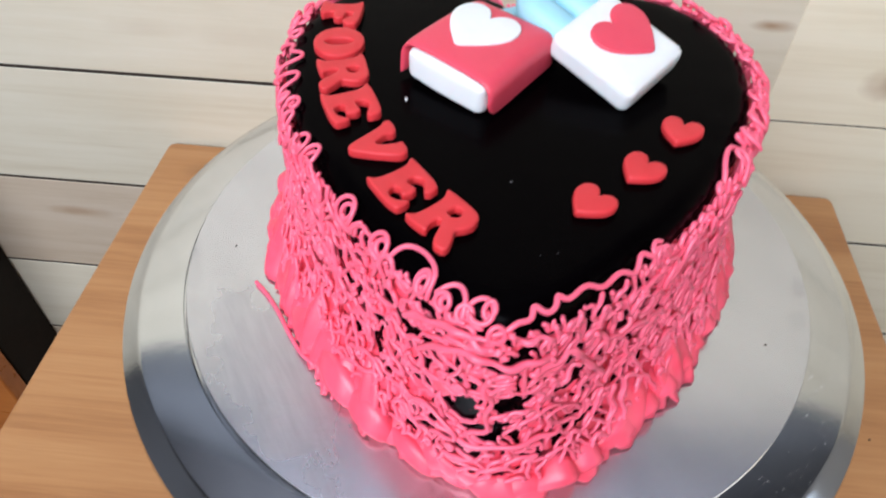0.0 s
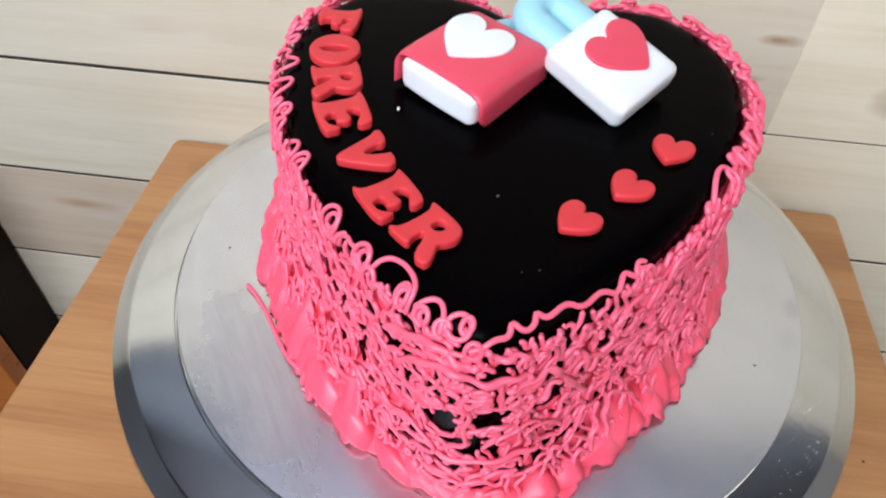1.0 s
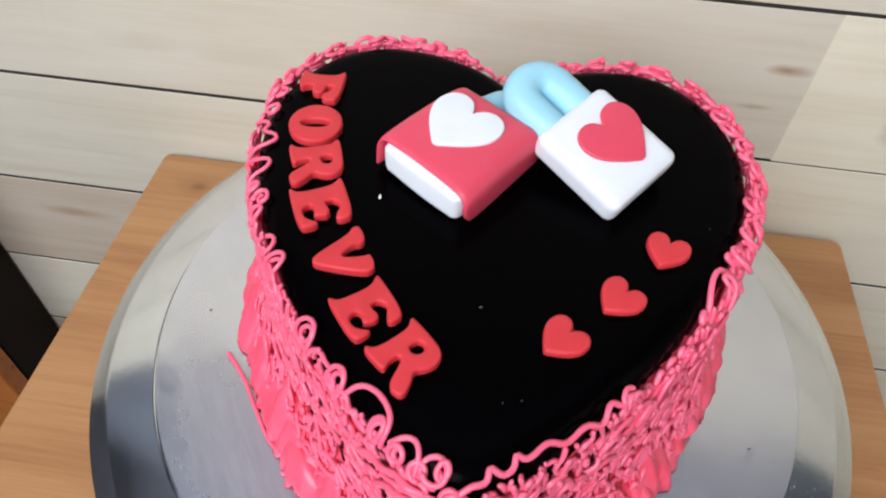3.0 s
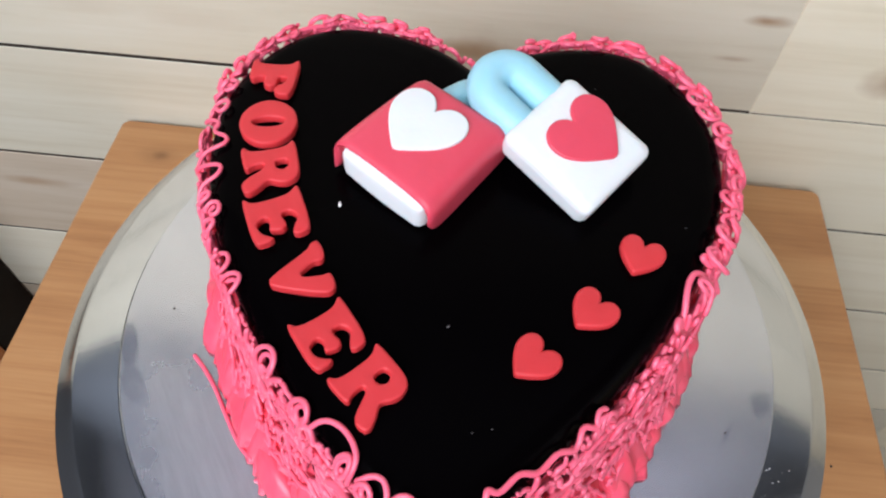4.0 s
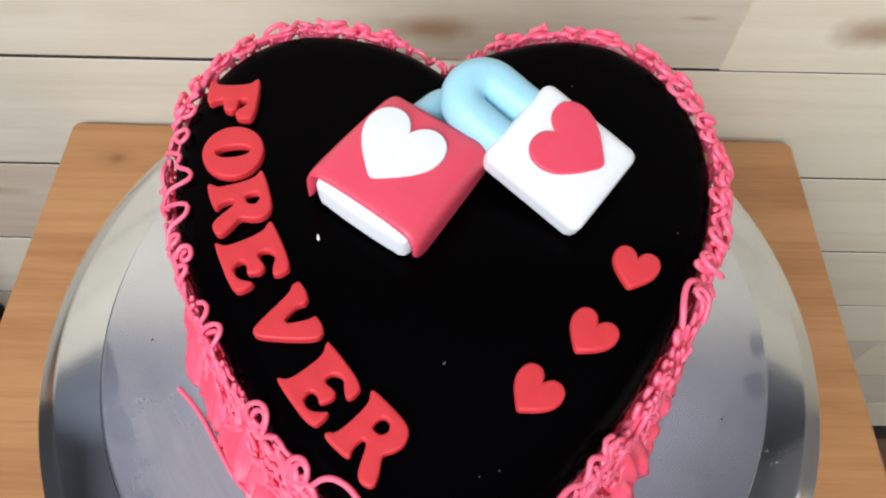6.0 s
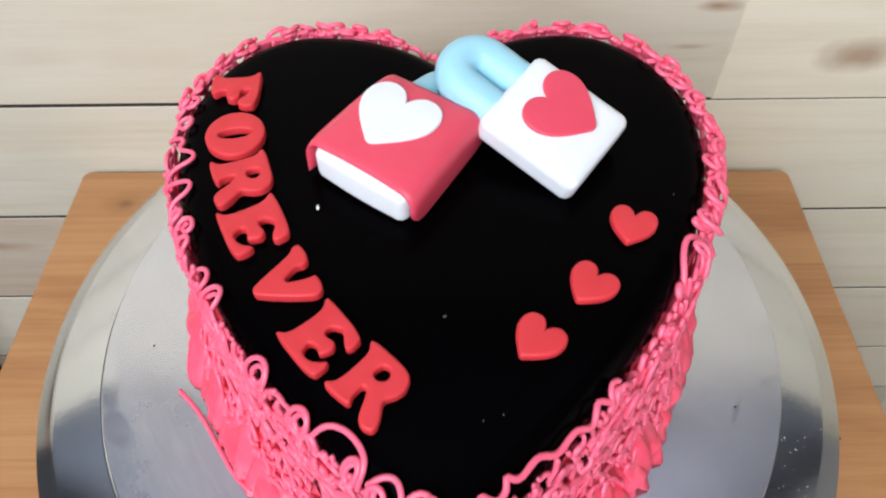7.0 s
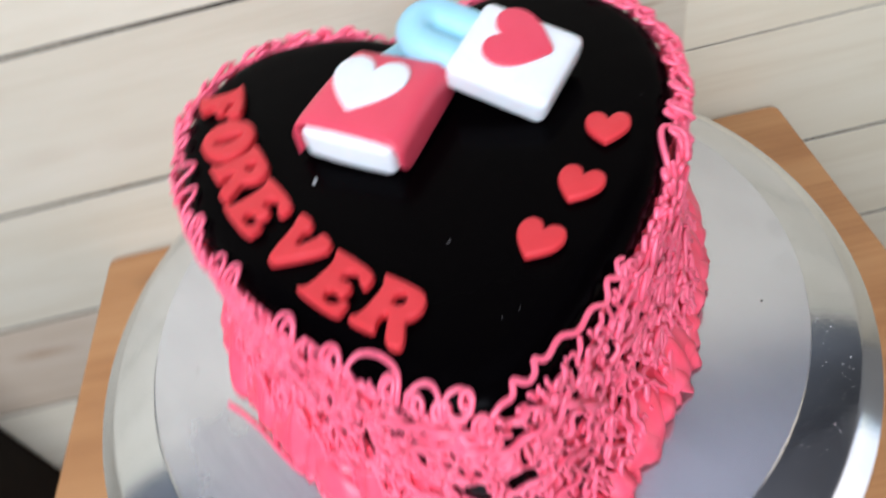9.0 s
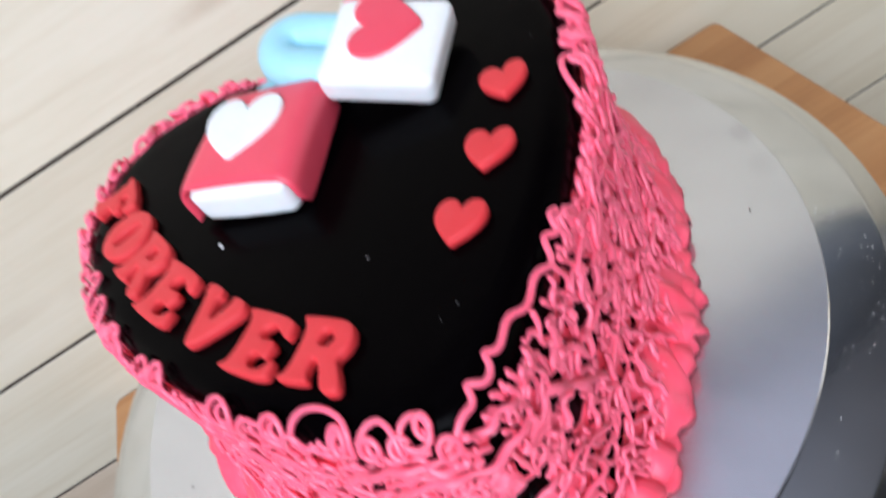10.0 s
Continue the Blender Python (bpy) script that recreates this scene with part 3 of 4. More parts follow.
def scribble(s, h, length, low, high, radius, bend=560.0, out=0.0010):
    """A wandering piped thread on the cake's side."""
    step, points = 0.0007, []
    angle, curl, lift = rng.uniform(0, 2 * math.pi), rng.normal(0, bend), rng.uniform(0, 2 * math.pi)
    rate = rng.uniform(40, 110)
    upright = 0.85 + 0.40 * math.exp(-(((s % 1.0 - 0.31) / 0.11) ** 2)) + 0.3 * math.exp(-(((s % 1.0 - 0.7) / 0.1) ** 2))
    for i in range(int(length / step)):
        curl += rng.normal(0, bend * 0.13) - 0.012 * curl
        if rng.random() < 0.035:
            curl = -curl
        angle += curl * step
        s1, h1 = s + math.cos(angle) * step / PERIMETER, h + upright * math.sin(angle) * step
        if h1 < low or h1 > high:
            angle, curl = -angle, -curl
            continue
        if bare(s1, h1) > 0.0:
            angle += 0.8
            continue
        s, h = s1, h1
        points.append(on_lace(s, h, out + flare(s, h) + 0.0007 * (1 + math.sin(lift + i * step * rate))))
    return (smooth_line(points), radius) if len(points) > 5 else None


def coil(s, h, length, low, high, radius, size, out):
    """A chain of small loops whose middle wanders over the cake's side."""
    step, points = 0.00045, []
    way, bend = rng.uniform(0, 2 * math.pi), rng.normal(0, 130.0)
    turn, side, big = rng.uniform(0, 2 * math.pi), rng.choice((-1, 1)), size
    speed = rng.uniform(0.16, 0.36)
    for i in range(int(length / step)):
        bend += rng.normal(0, 14.0) - 0.02 * bend
        big = min(max(big + rng.normal(0, 0.00009), 0.45 * size), 1.5 * size)
        way += bend * step
        if rng.random() < 0.012:
            side = -side
        turn += side * step / big
        s1, h1 = s + math.cos(way) * step * speed / PERIMETER, h + math.sin(way) * step * speed
        if h1 < low or h1 > high or bare(s1, h1) > -0.25:
            way += 1.1
        else:
            s, h = s1, h1
        points.append(on_lace(s + big * math.cos(turn) / PERIMETER, min(CAKE_H - 0.0005, max(0.006, h + big * math.sin(turn))), out + flare(s, h) + 0.0005 * (1 + math.sin(turn + i * 0.011))))
    return smooth_line(points, 1), radius


def smooth_line(points, rounds=2):
    p = np.array(points)
    for _ in range(rounds):
        p[1:-1] = (p[:-2] + 2 * p[1:-1] + p[2:]) / 4
    return p


strands = []
for count, (s0, s1), (h0, h1), (l0, l1), (r0, r1), bend, out in (
    (25, (0.0, 1.0), (0.010, CAKE_H - 0.003), (0.02, 0.045), (0.00050, 0.00070), 900.0, 0.0006),
    (25, (0.25, 0.75), (0.014, CAKE_H - 0.004), (0.02, 0.04), (0.00060, 0.00080), 620.0, 0.0014),
    (40, (0.26, 0.50), (CAKE_H - 0.024, CAKE_H - 0.009), (0.010, 0.022), (0.0006, 0.0008), 800.0, 0.0014),
):
    for _ in range(count):
        thread = scribble(rng.uniform(s0, s1), rng.uniform(h0, h1), rng.uniform(l0, l1), max(0.010, h0 - 0.004), min(CAKE_H - 0.001, h1 + 0.003), rng.uniform(r0, r1), bend, out)
        if thread:
            strands.append(thread)
for count, (s0, s1), (h0, h1) in ((40, (0.24, 0.74), (0.012, CAKE_H - 0.004)),):
    for _ in range(count):
        at, up = rng.uniform(s0, s1), rng.uniform(h0, h1)
        if bare(at, up) < -0.35:
            strands.append(coil(at, up, rng.uniform(0.018, 0.045), 0.010, CAKE_H - 0.002, rng.uniform(0.00056, 0.00080), rng.uniform(0.0011, 0.0024), rng.uniform(0.0004, 0.0012)))


def level_lines(values):
    """Chains of grid places along which a field changes sign; the first axis runs round and closes."""
    rows, cols = values.shape
    above = values > 0
    links = {}

    def join(a, b):
        links.setdefault(a, []).append(b)
        links.setdefault(b, []).append(a)

    mixed = above ^ np.roll(above, -1, axis=0)
    tall = above[:, :-1] ^ above[:, 1:]
    for i, j in np.argwhere(mixed[:, :-1] | mixed[:, 1:] | tall | np.roll(tall, -1, axis=0)):
        k = (i + 1) % rows
        edges = [e for e, hit in ((("a", i, j), mixed[i, j]), (("b", k, j), tall[k, j]), (("a", i, j + 1), mixed[i, j + 1]), (("b", i, j), tall[i, j])) if hit]
        for m in range(0, len(edges) - 1, 2):
            join(edges[m], edges[m + 1])

    def place(edge):
        kind, i, j = edge
        i2, j2 = ((i + 1), j) if kind == "a" else (i, j + 1)
        v0, v1 = values[i, j], values[i2 % rows, j2]
        f = v0 / (v0 - v1)
        return i + (i2 - i) * f, j + (j2 - j) * f

    chains, done = [], set()
    for first in sorted(links, key=lambda e: (len(links[e]), e)):
        if first in done:
            continue
        chain, here = [], first
        while here is not None and here not in done:
            done.add(here)
            chain.append(place(here))
            here = next((e for e in links[here] if e not in done), None)
        chains.append(chain)
    return chains


def lace_net(scale, seed, out, radius, step=0.0008):
    """Cords of piped cream that curl over the cake's side in closed loops, broken at the bare places and at the rim."""
    rows, cols = int(PERIMETER / step), int(CAKE_H / step)
    values = np.empty((rows, cols))
    for i in range(rows):
        s = i / rows
        tall = 0.88 - 0.20 * math.exp(-(((s - 0.30) / 0.10) ** 2))
        ring_at = Vector((math.cos(2 * math.pi * s), math.sin(2 * math.pi * s), 0.0)) * PERIMETER / (2 * math.pi)
        for j in range(cols):
            q = ring_at + Vector((0, 0, j * step * tall))
            q = q + noise.noise_vector(q * 260.0) * 0.0026
            values[i, j] = noise.noise(q * scale + Vector((seed, seed * 3, seed * 7)))
    made = []
    for chain in level_lines(values):
        run = []
        for i, j in chain:
            s, h = i / rows, j * step
            brink = CAKE_H - 0.0042 + 0.0025 * noise.noise((s * 130.0, 3.0, seed)) - 0.0010 * math.exp(-(((s % 1.0 - 0.38) / 0.06) ** 2))
            if bare(s, h) > 0.0 or h > brink or h < 0.008:
                if len(run) > 7:
                    made.append(run)
                run = []
            else:
                run.append((s, h))
        if len(run) > 7:
            made.append(run)
    for run in made:
        points, fat = [], []
        for s, h in run:
            q = Vector((s * PERIMETER, h, seed))
            points.append(on_lace(s, h, out + flare(s, h) + 0.0006 * noise.noise(q * 160.0)))
            fat.append(radius * (1 + 0.35 * noise.noise(q * 240.0)))
        strands.append((smooth_line(points, 2), fat))


lace_net(165.0, 1.7, 0.0003, 0.00074)
lace_net(150.0, 5.1, 0.0009, 0.00076)
lace_net(118.0, 9.3, 0.0014, 0.00082)


def under_layer(columns=900, levels=110):
    """Smears of cream on the chocolate behind the lace."""
    verts, keep = [], []
    for i in range(columns):
        s = i / columns
        amount = 0.05 - 0.34 * math.exp(-(((s - 0.48) / 0.075) ** 2))
        for j in range(levels):
            h = 0.004 + (CAKE_H - 0.013) * j / (levels - 1)
            q = Vector((s * PERIMETER, h, 0.0))
            thick = 0.0035 * (noise.noise(q * 120.0 + Vector((1, 8, 2))) + 0.4 * noise.noise(q * 300.0) + amount - 0.5 * max(0.0, bare(s, h) + 0.4))
            verts.append(tuple(on_cake(s, h, min(0.0006, max(-0.0008, thick)) + 0.9 * flare(s, h))))
            keep.append(thick > -0.0008)
    faces = []
    for i in range(columns):
        for j in range(levels - 1):
            quad = (i * levels + j, ((i + 1) % columns) * levels + j, ((i + 1) % columns) * levels + j + 1, i * levels + j + 1)
            if any(keep[v] for v in quad):
                faces.append(quad)
    me = bpy.data.meshes.new("cream_layer")
    me.from_pydata(verts, [], faces)
    # deeper pink than the lace, to colour in the red shade between threads
    me.materials.append(PINK_DEEP)
    me.shade_smooth()
    return me


layer = new("cream_layer", under_layer())
layer.parent = cake
tagged(layer, "cream behind the lace, deeper pink like its shade")
lace = new("piped_lace", tubes_mesh("piped_lace", strands, PINK))
lace.parent = cake
tagged(lace, "tangled pink piped lace threads", kind="stuff")


# ---- piped border round the foot ----
def grid_mesh(rows, name, mat, loop=True):
    """A mesh from rows of points; each row a closed ring, both ends closed."""
    verts = [tuple(p) for row in rows for p in row]
    m = len(rows[0])
    faces = [(k * m + i, k * m + (i + 1) % m, (k + 1) * m + (i + 1) % m, (k + 1) * m + i) for k in range(len(rows) - 1) for i in range(m)]
    faces += [tuple(range(m - 1, -1, -1)), tuple(range((len(rows) - 1) * m, len(rows) * m))]
    me = bpy.data.meshes.new(name)
    me.from_pydata(verts, [], faces)
    me.materials.append(mat)
    me.shade_smooth()
    return me


def piped_shell(s, long, thick, out, twist, ridges, rise):
    """A swept blob of cream lying along the foot of the cake, fat at its head, thin at its tail, with ridges from the nozzle."""
    rows = []
    for u in np.linspace(0.0, 1.0, 22):
        fat = thick * max(0.06, math.sin(math.pi * u**0.62) ** 0.8)
        lift = rise * math.sin(math.pi * u) + 0.9 * fat
        row = []
        for v in np.linspace(0, 2 * math.pi, 28, endpoint=False):
            r = fat * (1 + 0.12 * (1 - 2 * abs(math.sin(0.5 * (ridges * v + twist * u * 6)))) + 0.05 + 0.05 * noise.noise((s * 70, u * 3, math.cos(v))))
            h = max(0.0003, lift + 0.95 * r * math.sin(v))
            row.append(on_cake(s + (u - 0.5) * long / PERIMETER, h, max(0.0, out + 1.05 * r * math.cos(v) + 0.001 * (1 - u))))
        rows.append(row)
    ob = new("piped_shell", grid_mesh(rows, "piped_shell", PINK_DEEP))
    ob.parent = cake


def piped_petal(s, wide, tall, out, lean, cup):
    """A leaf of cream that stands against the side and bends outwards at its foot."""
    def place(u, v):
        a = (u - 0.5) * 2
        w = math.sin(math.pi * (0.16 + 0.80 * v)) ** 0.75
        crease = abs(a) ** 0.8
        o = out * (1 - v) ** 1.3 + cup * (1 - crease) * math.sin(math.pi * v) + 0.0016 + 0.0003 * math.sin(a * 8 + s * 300) + 0.0013 * (1 - v) * math.sin(a * 3.2 + s * 170)
        return on_cake(s + (a * wide / 2 * w + lean * v) / PERIMETER, 0.0012 + tall * v, max(0.0006, o))
    return part("piped_petal", sheet(place, 19, 11, 0.0010 if s < 0.42 else 0.0016), PINK_DEEP, cake)


s = 0.0
while s < 1.0:
    reach = border_reach(s)
    if 0.53 < s < 0.72:
        long, ridges, twist = rng.uniform(0.030, 0.044), int(rng.integers(3, 5)), rng.uniform(0.2, 0.5)
    elif 0.44 < s <= 0.53:
        long, ridges, twist = rng.uniform(0.016, 0.022), int(rng.integers(3, 5)), rng.uniform(-0.5, 0.5)
    else:
        long, ridges, twist = rng.uniform(0.018, 0.026), int(rng.integers(3, 6)), rng.choice((-1, 1)) * rng.uniform(0.3, 0.6)
    piped_shell(s, long, min(0.0060, 0.36 * reach + 0.0014) * rng.uniform(0.85, 1.08), reach * 0.5, twist, ridges, rng.uniform(0.0, 0.002))
    s += 0.58 * long / PERIMETER
s = 0.0
while s < 1.0:
    if 0.06 < s < 0.42:
        wide, tall, lean, cup = rng.uniform(0.020, 0.032), rng.uniform(0.015, 0.027), rng.uniform(-0.014, 0.004), rng.uniform(0.003, 0.006)
    elif s < 0.56:
        wide, tall, lean, cup = rng.uniform(0.016, 0.024), rng.uniform(0.006, 0.009), rng.uniform(-0.004, 0.004), rng.uniform(0.0005, 0.0015)
    else:
        wide, tall, lean, cup = rng.uniform(0.012, 0.020), rng.uniform(0.016, 0.028), rng.uniform(0.004, 0.020), rng.uniform(0.002, 0.0045)
    piped_petal(s, wide, tall, border_reach(s) * rng.uniform(0.75, 1.0), lean, cup)
    s += rng.uniform(0.4, 0.7) * wide / PERIMETER


# ---- curls along the upper rim ----
RIM = CAKE_H - 0.0025


def piped_curl(points, radius):
    ob = new("piped_curl", tubes_mesh("piped_curl", [(smooth_line(points, 1), radius)], PINK, 8))
    ob.parent = cake


def ribbon(rows, radius, rounds=3):
    """A thread through rows of (s, way up the side), rounded off."""
    p = np.array(rows, float)
    for _ in range(rounds):
        p = np.vstack([p[:1], np.stack([0.75 * p[:-1] + 0.25 * p[1:], 0.25 * p[:-1] + 0.75 * p[1:]], 1).reshape(-1, 2), p[-1:]])
    piped_curl([on_lace(s, h, 0.0014) for s, h in p], radius)


def oval_curl(s, h, along, up, turns, phase=0.0, radius=0.00075, stand=0.0012):
    """A spiral of piped cream lying over the rim; along and up are its half sizes in metres."""
    a = np.linspace(0, turns * 2 * math.pi, int(30 * turns) + 4) + phase
    fade = np.linspace(1.0, 1.0 - 0.30 * turns, len(a)).clip(0.3)
    wob = rng.uniform(0, 6.28)
    piped_curl([on_lace(s + f * along * (math.sin(x) + 0.10 * math.sin(0.6 * x + wob)) / PERIMETER, h - f * up * (math.cos(x) + 0.08 * math.cos(0.7 * x + wob)), 0.0008 + stand * (0.5 + 0.5 * math.sin(x * 0.5 + wob))) for x, f in zip(a, fade)], radius)


# way round, millimetres up and over the rim, half sizes in millimetres, turns
LEFT_CURLS = (
    (0.804, 81.5, 2.8, 3.2, 1.3), (0.785, 83.0, 2.7, 2.2, 1.0), (0.719, 79.0, 2.1, 3.0, 1.1), (0.706, 82.0, 2.3, 1.8, 1.2), (0.700, 78.0, 2.0, 3.4, 1.1),
    (0.673, 79.5, 3.2, 2.9, 1.2), (0.657, 79.2, 3.2, 4.4, 1.6), (0.654, 71.2, 2.0, 1.9, 1.2), (0.640, 74.8, 3.4, 3.9, 1.9), (0.609, 78.8, 4.4, 4.2, 2.2), (0.602, 69.5, 1.7, 1.9, 1.1),
)
TIP_CURLS = (
    (0.577, 79.4, 3.6, 3.4, 1.7), (0.568, 76.0, 2.6, 3.6, 1.2), (0.544, 80.0, 2.6, 3.6, 2.1), (0.529, 80.0, 2.4, 2.1, 1.5),
    (0.510, 82.5, 4.4, 3.8, 1.15), (0.517, 80.6, 2.1, 2.0, 1.3), (0.506, 83.5, 1.7, 1.9, 1.2), (0.501, 78.5, 1.8, 2.2, 1.1),
)
BACK_CURLS = (
    (0.829, 78.3, 2.6, 2.2, 1.4), (0.846, 78.8, 2.2, 1.6, 1.0), (0.865, 79.3, 3.0, 2.4, 1.8), (0.892, 79.8, 2.8, 2.8, 2.0), (0.919, 79.3, 2.8, 1.8, 1.5), (0.935, 79.3, 2.4, 1.8, 1.3), (0.950, 78.8, 2.6, 1.8, 1.5),
    (0.070, 78.3, 2.6, 1.4, 1.2), (0.090, 80.3, 2.6, 3.0, 2.0), (0.110, 79.3, 3.4, 2.2, 1.6), (0.133, 79.3, 3.2, 2.4, 1.8),
)
RIGHT_CURLS = (
    (0.152, 82.0, 4.6, 2.8, 1.5), (0.167, 81.5, 3.6, 2.6, 1.2), (0.180, 81.5, 4.2, 2.8, 1.5), (0.194, 80.5, 2.6, 2.4, 1.4), (0.206, 80.5, 2.6, 2.4, 1.6), (0.217, 80.0, 2.6, 2.4, 1.3),
    (0.246, 79.5, 3.0, 3.0, 1.8), (0.262, 79.0, 2.4, 2.6, 1.4), (0.274, 80.5, 2.5, 2.2, 1.2), (0.290, 80.0, 2.8, 2.6, 1.5),
)
s = 0.80
while s < 1.285:
    if 0.965 < s < 1.045:
        s += 0.004
        continue
    size = rng.uniform(0.0016, 0.0027)
    oval_curl(s % 1.0, CAKE_H - 0.0045 + rng.uniform(-0.002, 0.0012), size * rng.uniform(0.9, 1.5), size, rng.uniform(0.9, 1.8), rng.uniform(0, 6.28), rng.uniform(0.0007, 0.0010), rng.uniform(0.0012, 0.0040))
    s += rng.uniform(1.2, 2.4) * size / PERIMETER
for rows, radius, stand in ((LEFT_CURLS, 0.00072, 0.0012), (TIP_CURLS, 0.00078, 0.0013), (BACK_CURLS, 0.00085, 0.0032), (RIGHT_CURLS, 0.00085, 0.0030)):
    for at, up, along, tall, turns in rows:
        oval_curl(at, up * 0.001, along * 0.001, tall * 0.001, turns, rng.uniform(-0.8, 0.8), radius, stand)


def loose_thread(rows, radius):
    """A thread that stands off the rim: way round, millimetres up, millimetres out."""
    p = np.array(rows, float)
    for _ in range(3):
        p = np.vstack([p[:1], np.stack([0.75 * p[:-1] + 0.25 * p[1:], 0.25 * p[:-1] + 0.75 * p[1:]], 1).reshape(-1, 3), p[-1:]])
    piped_curl([on_cake(s, h * 0.001, out * 0.001) for s, h, out in p], radius)


# a long narrow loop lying over the rim, with the thread that it hangs on
loose_thread([(0.300, 78.0, 2.0), (0.303, 80.5, 1.4), (0.306, 82.2, 1.0), (0.313, 82.2, 0.9), (0.322, 80.5, 1.2), (0.3285, 77.0, 1.6), (0.331, 75.0, 2.6), (0.328, 74.0, 3.4), (0.320, 75.5, 3.4), (0.310, 76.5, 3.2), (0.302, 77.5, 2.8), (0.297, 79.0, 2.2)], 0.00095)
loose_thread([(0.277, 79.0, 1.4), (0.283, 80.0, 2.2), (0.290, 77.5, 3.0), (0.300, 75.0, 3.6), (0.312, 73.5, 4.2), (0.322, 73.0, 4.4), (0.329, 73.5, 3.6), (0.333, 75.0, 2.8), (0.337, 76.5, 2.2), (0.335, 78.0, 1.4), (0.331, 78.2, 1.2), (0.332, 76.0, 2.0), (0.340, 73.5, 2.6)], 0.00105)
loose_thread([(0.292, 76.0, 3.0), (0.2955, 75.0, 4.6), (0.299, 74.0, 6.2)], 0.00095)
loose_thread([(0.289, 79.0, 2.4), (0.292, 82.0, 1.4), (0.295, 82.0, 1.2), (0.294, 79.0, 2.2)], 0.00095)
# arches and squiggles of single threads
ribbon([(0.569, RIM - 0.002), (0.566, RIM + 0.003), (0.557, RIM + 0.0050), (0.546, RIM + 0.0046), (0.5395, RIM + 0.0025), (0.5385, RIM - 0.003)], 0.00078)
ribbon([(0.535, RIM), (0.531, RIM + 0.0036), (0.525, RIM + 0.0046), (0.519, RIM + 0.0025), (0.517, RIM - 0.002)], 0.00078)
ribbon([(0.779, RIM - 0.003), (0.772, RIM + 0.004), (0.765, RIM + 0.001), (0.758, RIM + 0.0065), (0.751, RIM + 0.006), (0.751, RIM), (0.742, RIM - 0.002)], 0.00072, 2)
ribbon([(0.742, RIM - 0.003), (0.737, RIM + 0.005), (0.729, RIM + 0.0045), (0.727, RIM - 0.001), (0.720, RIM - 0.003)], 0.00072, 2)
ribbon([(0.503, RIM - 0.002), (0.498, RIM - 0.001), (0.493, RIM + 0.001), (0.486, RIM + 0.0004), (0.483, RIM + 0.004), (0.479, RIM + 0.0004), (0.472, RIM + 0.001), (0.469, RIM + 0.0036), (0.466, RIM + 0.0006), (0.452, RIM + 0.0022), (0.446, RIM - 0.0012), (0.431, RIM + 0.0005), (0.424, RIM - 0.003), (0.415, RIM + 0.0012), (0.410, RIM - 0.002), (0.404, RIM), (0.398, RIM - 0.004)], 0.00085, 2)
loose_thread([(0.402, 70.0, 2.0), (0.397, 75.5, 1.4), (0.392, 70.5, 2.6), (0.386, 76.0, 1.4), (0.381, 71.0, 2.6), (0.374, 76.5, 1.4), (0.372, 70.5, 2.6), (0.364, 76.8, 1.4), (0.362, 71.5, 2.8), (0.355, 76.8, 1.6), (0.353, 72.0, 2.8), (0.347, 76.8, 1.8), (0.345, 72.5, 2.8), (0.339, 76.5, 2.0), (0.334, 73.5, 2.8)], 0.00095)
# low broken thread along the back of the rim
for a, b in ((0.055, 0.15), (0.80, 0.965)):
    rows, s = [], a
    while s < b:
        rows.append((s, RIM - 0.0022 + rng.uniform(-0.0018, 0.0016)))
        s += rng.uniform(0.003, 0.008)
    ribbon(rows, 0.0010, 2)


def swag(rows, radius):
    """A thick loose thread hanging over the lace."""
    p = np.array(rows, float)
    for _ in range(3):
        p = np.vstack([p[:1], np.stack([0.75 * p[:-1] + 0.25 * p[1:], 0.25 * p[:-1] + 0.75 * p[1:]], 1).reshape(-1, 2), p[-1:]])
    piped_curl([on_lace(s, h * 0.001, 0.0022 + flare(s, h * 0.001) + 0.0005 * math.sin(i * 0.6)) for i, (s, h) in enumerate(p)], [radius * (1 + 0.18 * math.sin(i * 0.45 + radius * 9000)) for i in range(len(p))])


swag([(0.552, 66), (0.536, 72), (0.523, 75.5), (0.512, 77), (0.506, 73.5), (0.500, 74.5)], 0.0012)
swag([(0.540, 57.5), (0.525, 66), (0.512, 70), (0.503, 69.5), (0.494, 67), (0.484, 68.5), (0.476, 66)], 0.0011)
swag([(0.496, 79), (0.490, 76.5), (0.483, 77.5), (0.477, 74.5)], 0.0009)
swag([(0.486, 63), (0.473, 63.5), (0.464, 66), (0.456, 58), (0.446, 50), (0.436, 42)], 0.0012)
swag([(0.474, 56), (0.466, 50), (0.461, 58), (0.455, 55)], 0.0009)
swag([(0.449, 66), (0.440, 62), (0.436, 50), (0.431, 55), (0.420, 60)], 0.0009)
swag([(0.502, 62), (0.505, 56), (0.499, 52), (0.503, 46), (0.500, 38)], 0.0009)
swag([(0.495, 44), (0.489, 46.5), (0.481, 44), (0.474, 39), (0.470, 30)], 0.0008)
swag([(0.525, 28), (0.510, 27), (0.495, 28), (0.480, 28.5), (0.465, 27)], 0.0009)


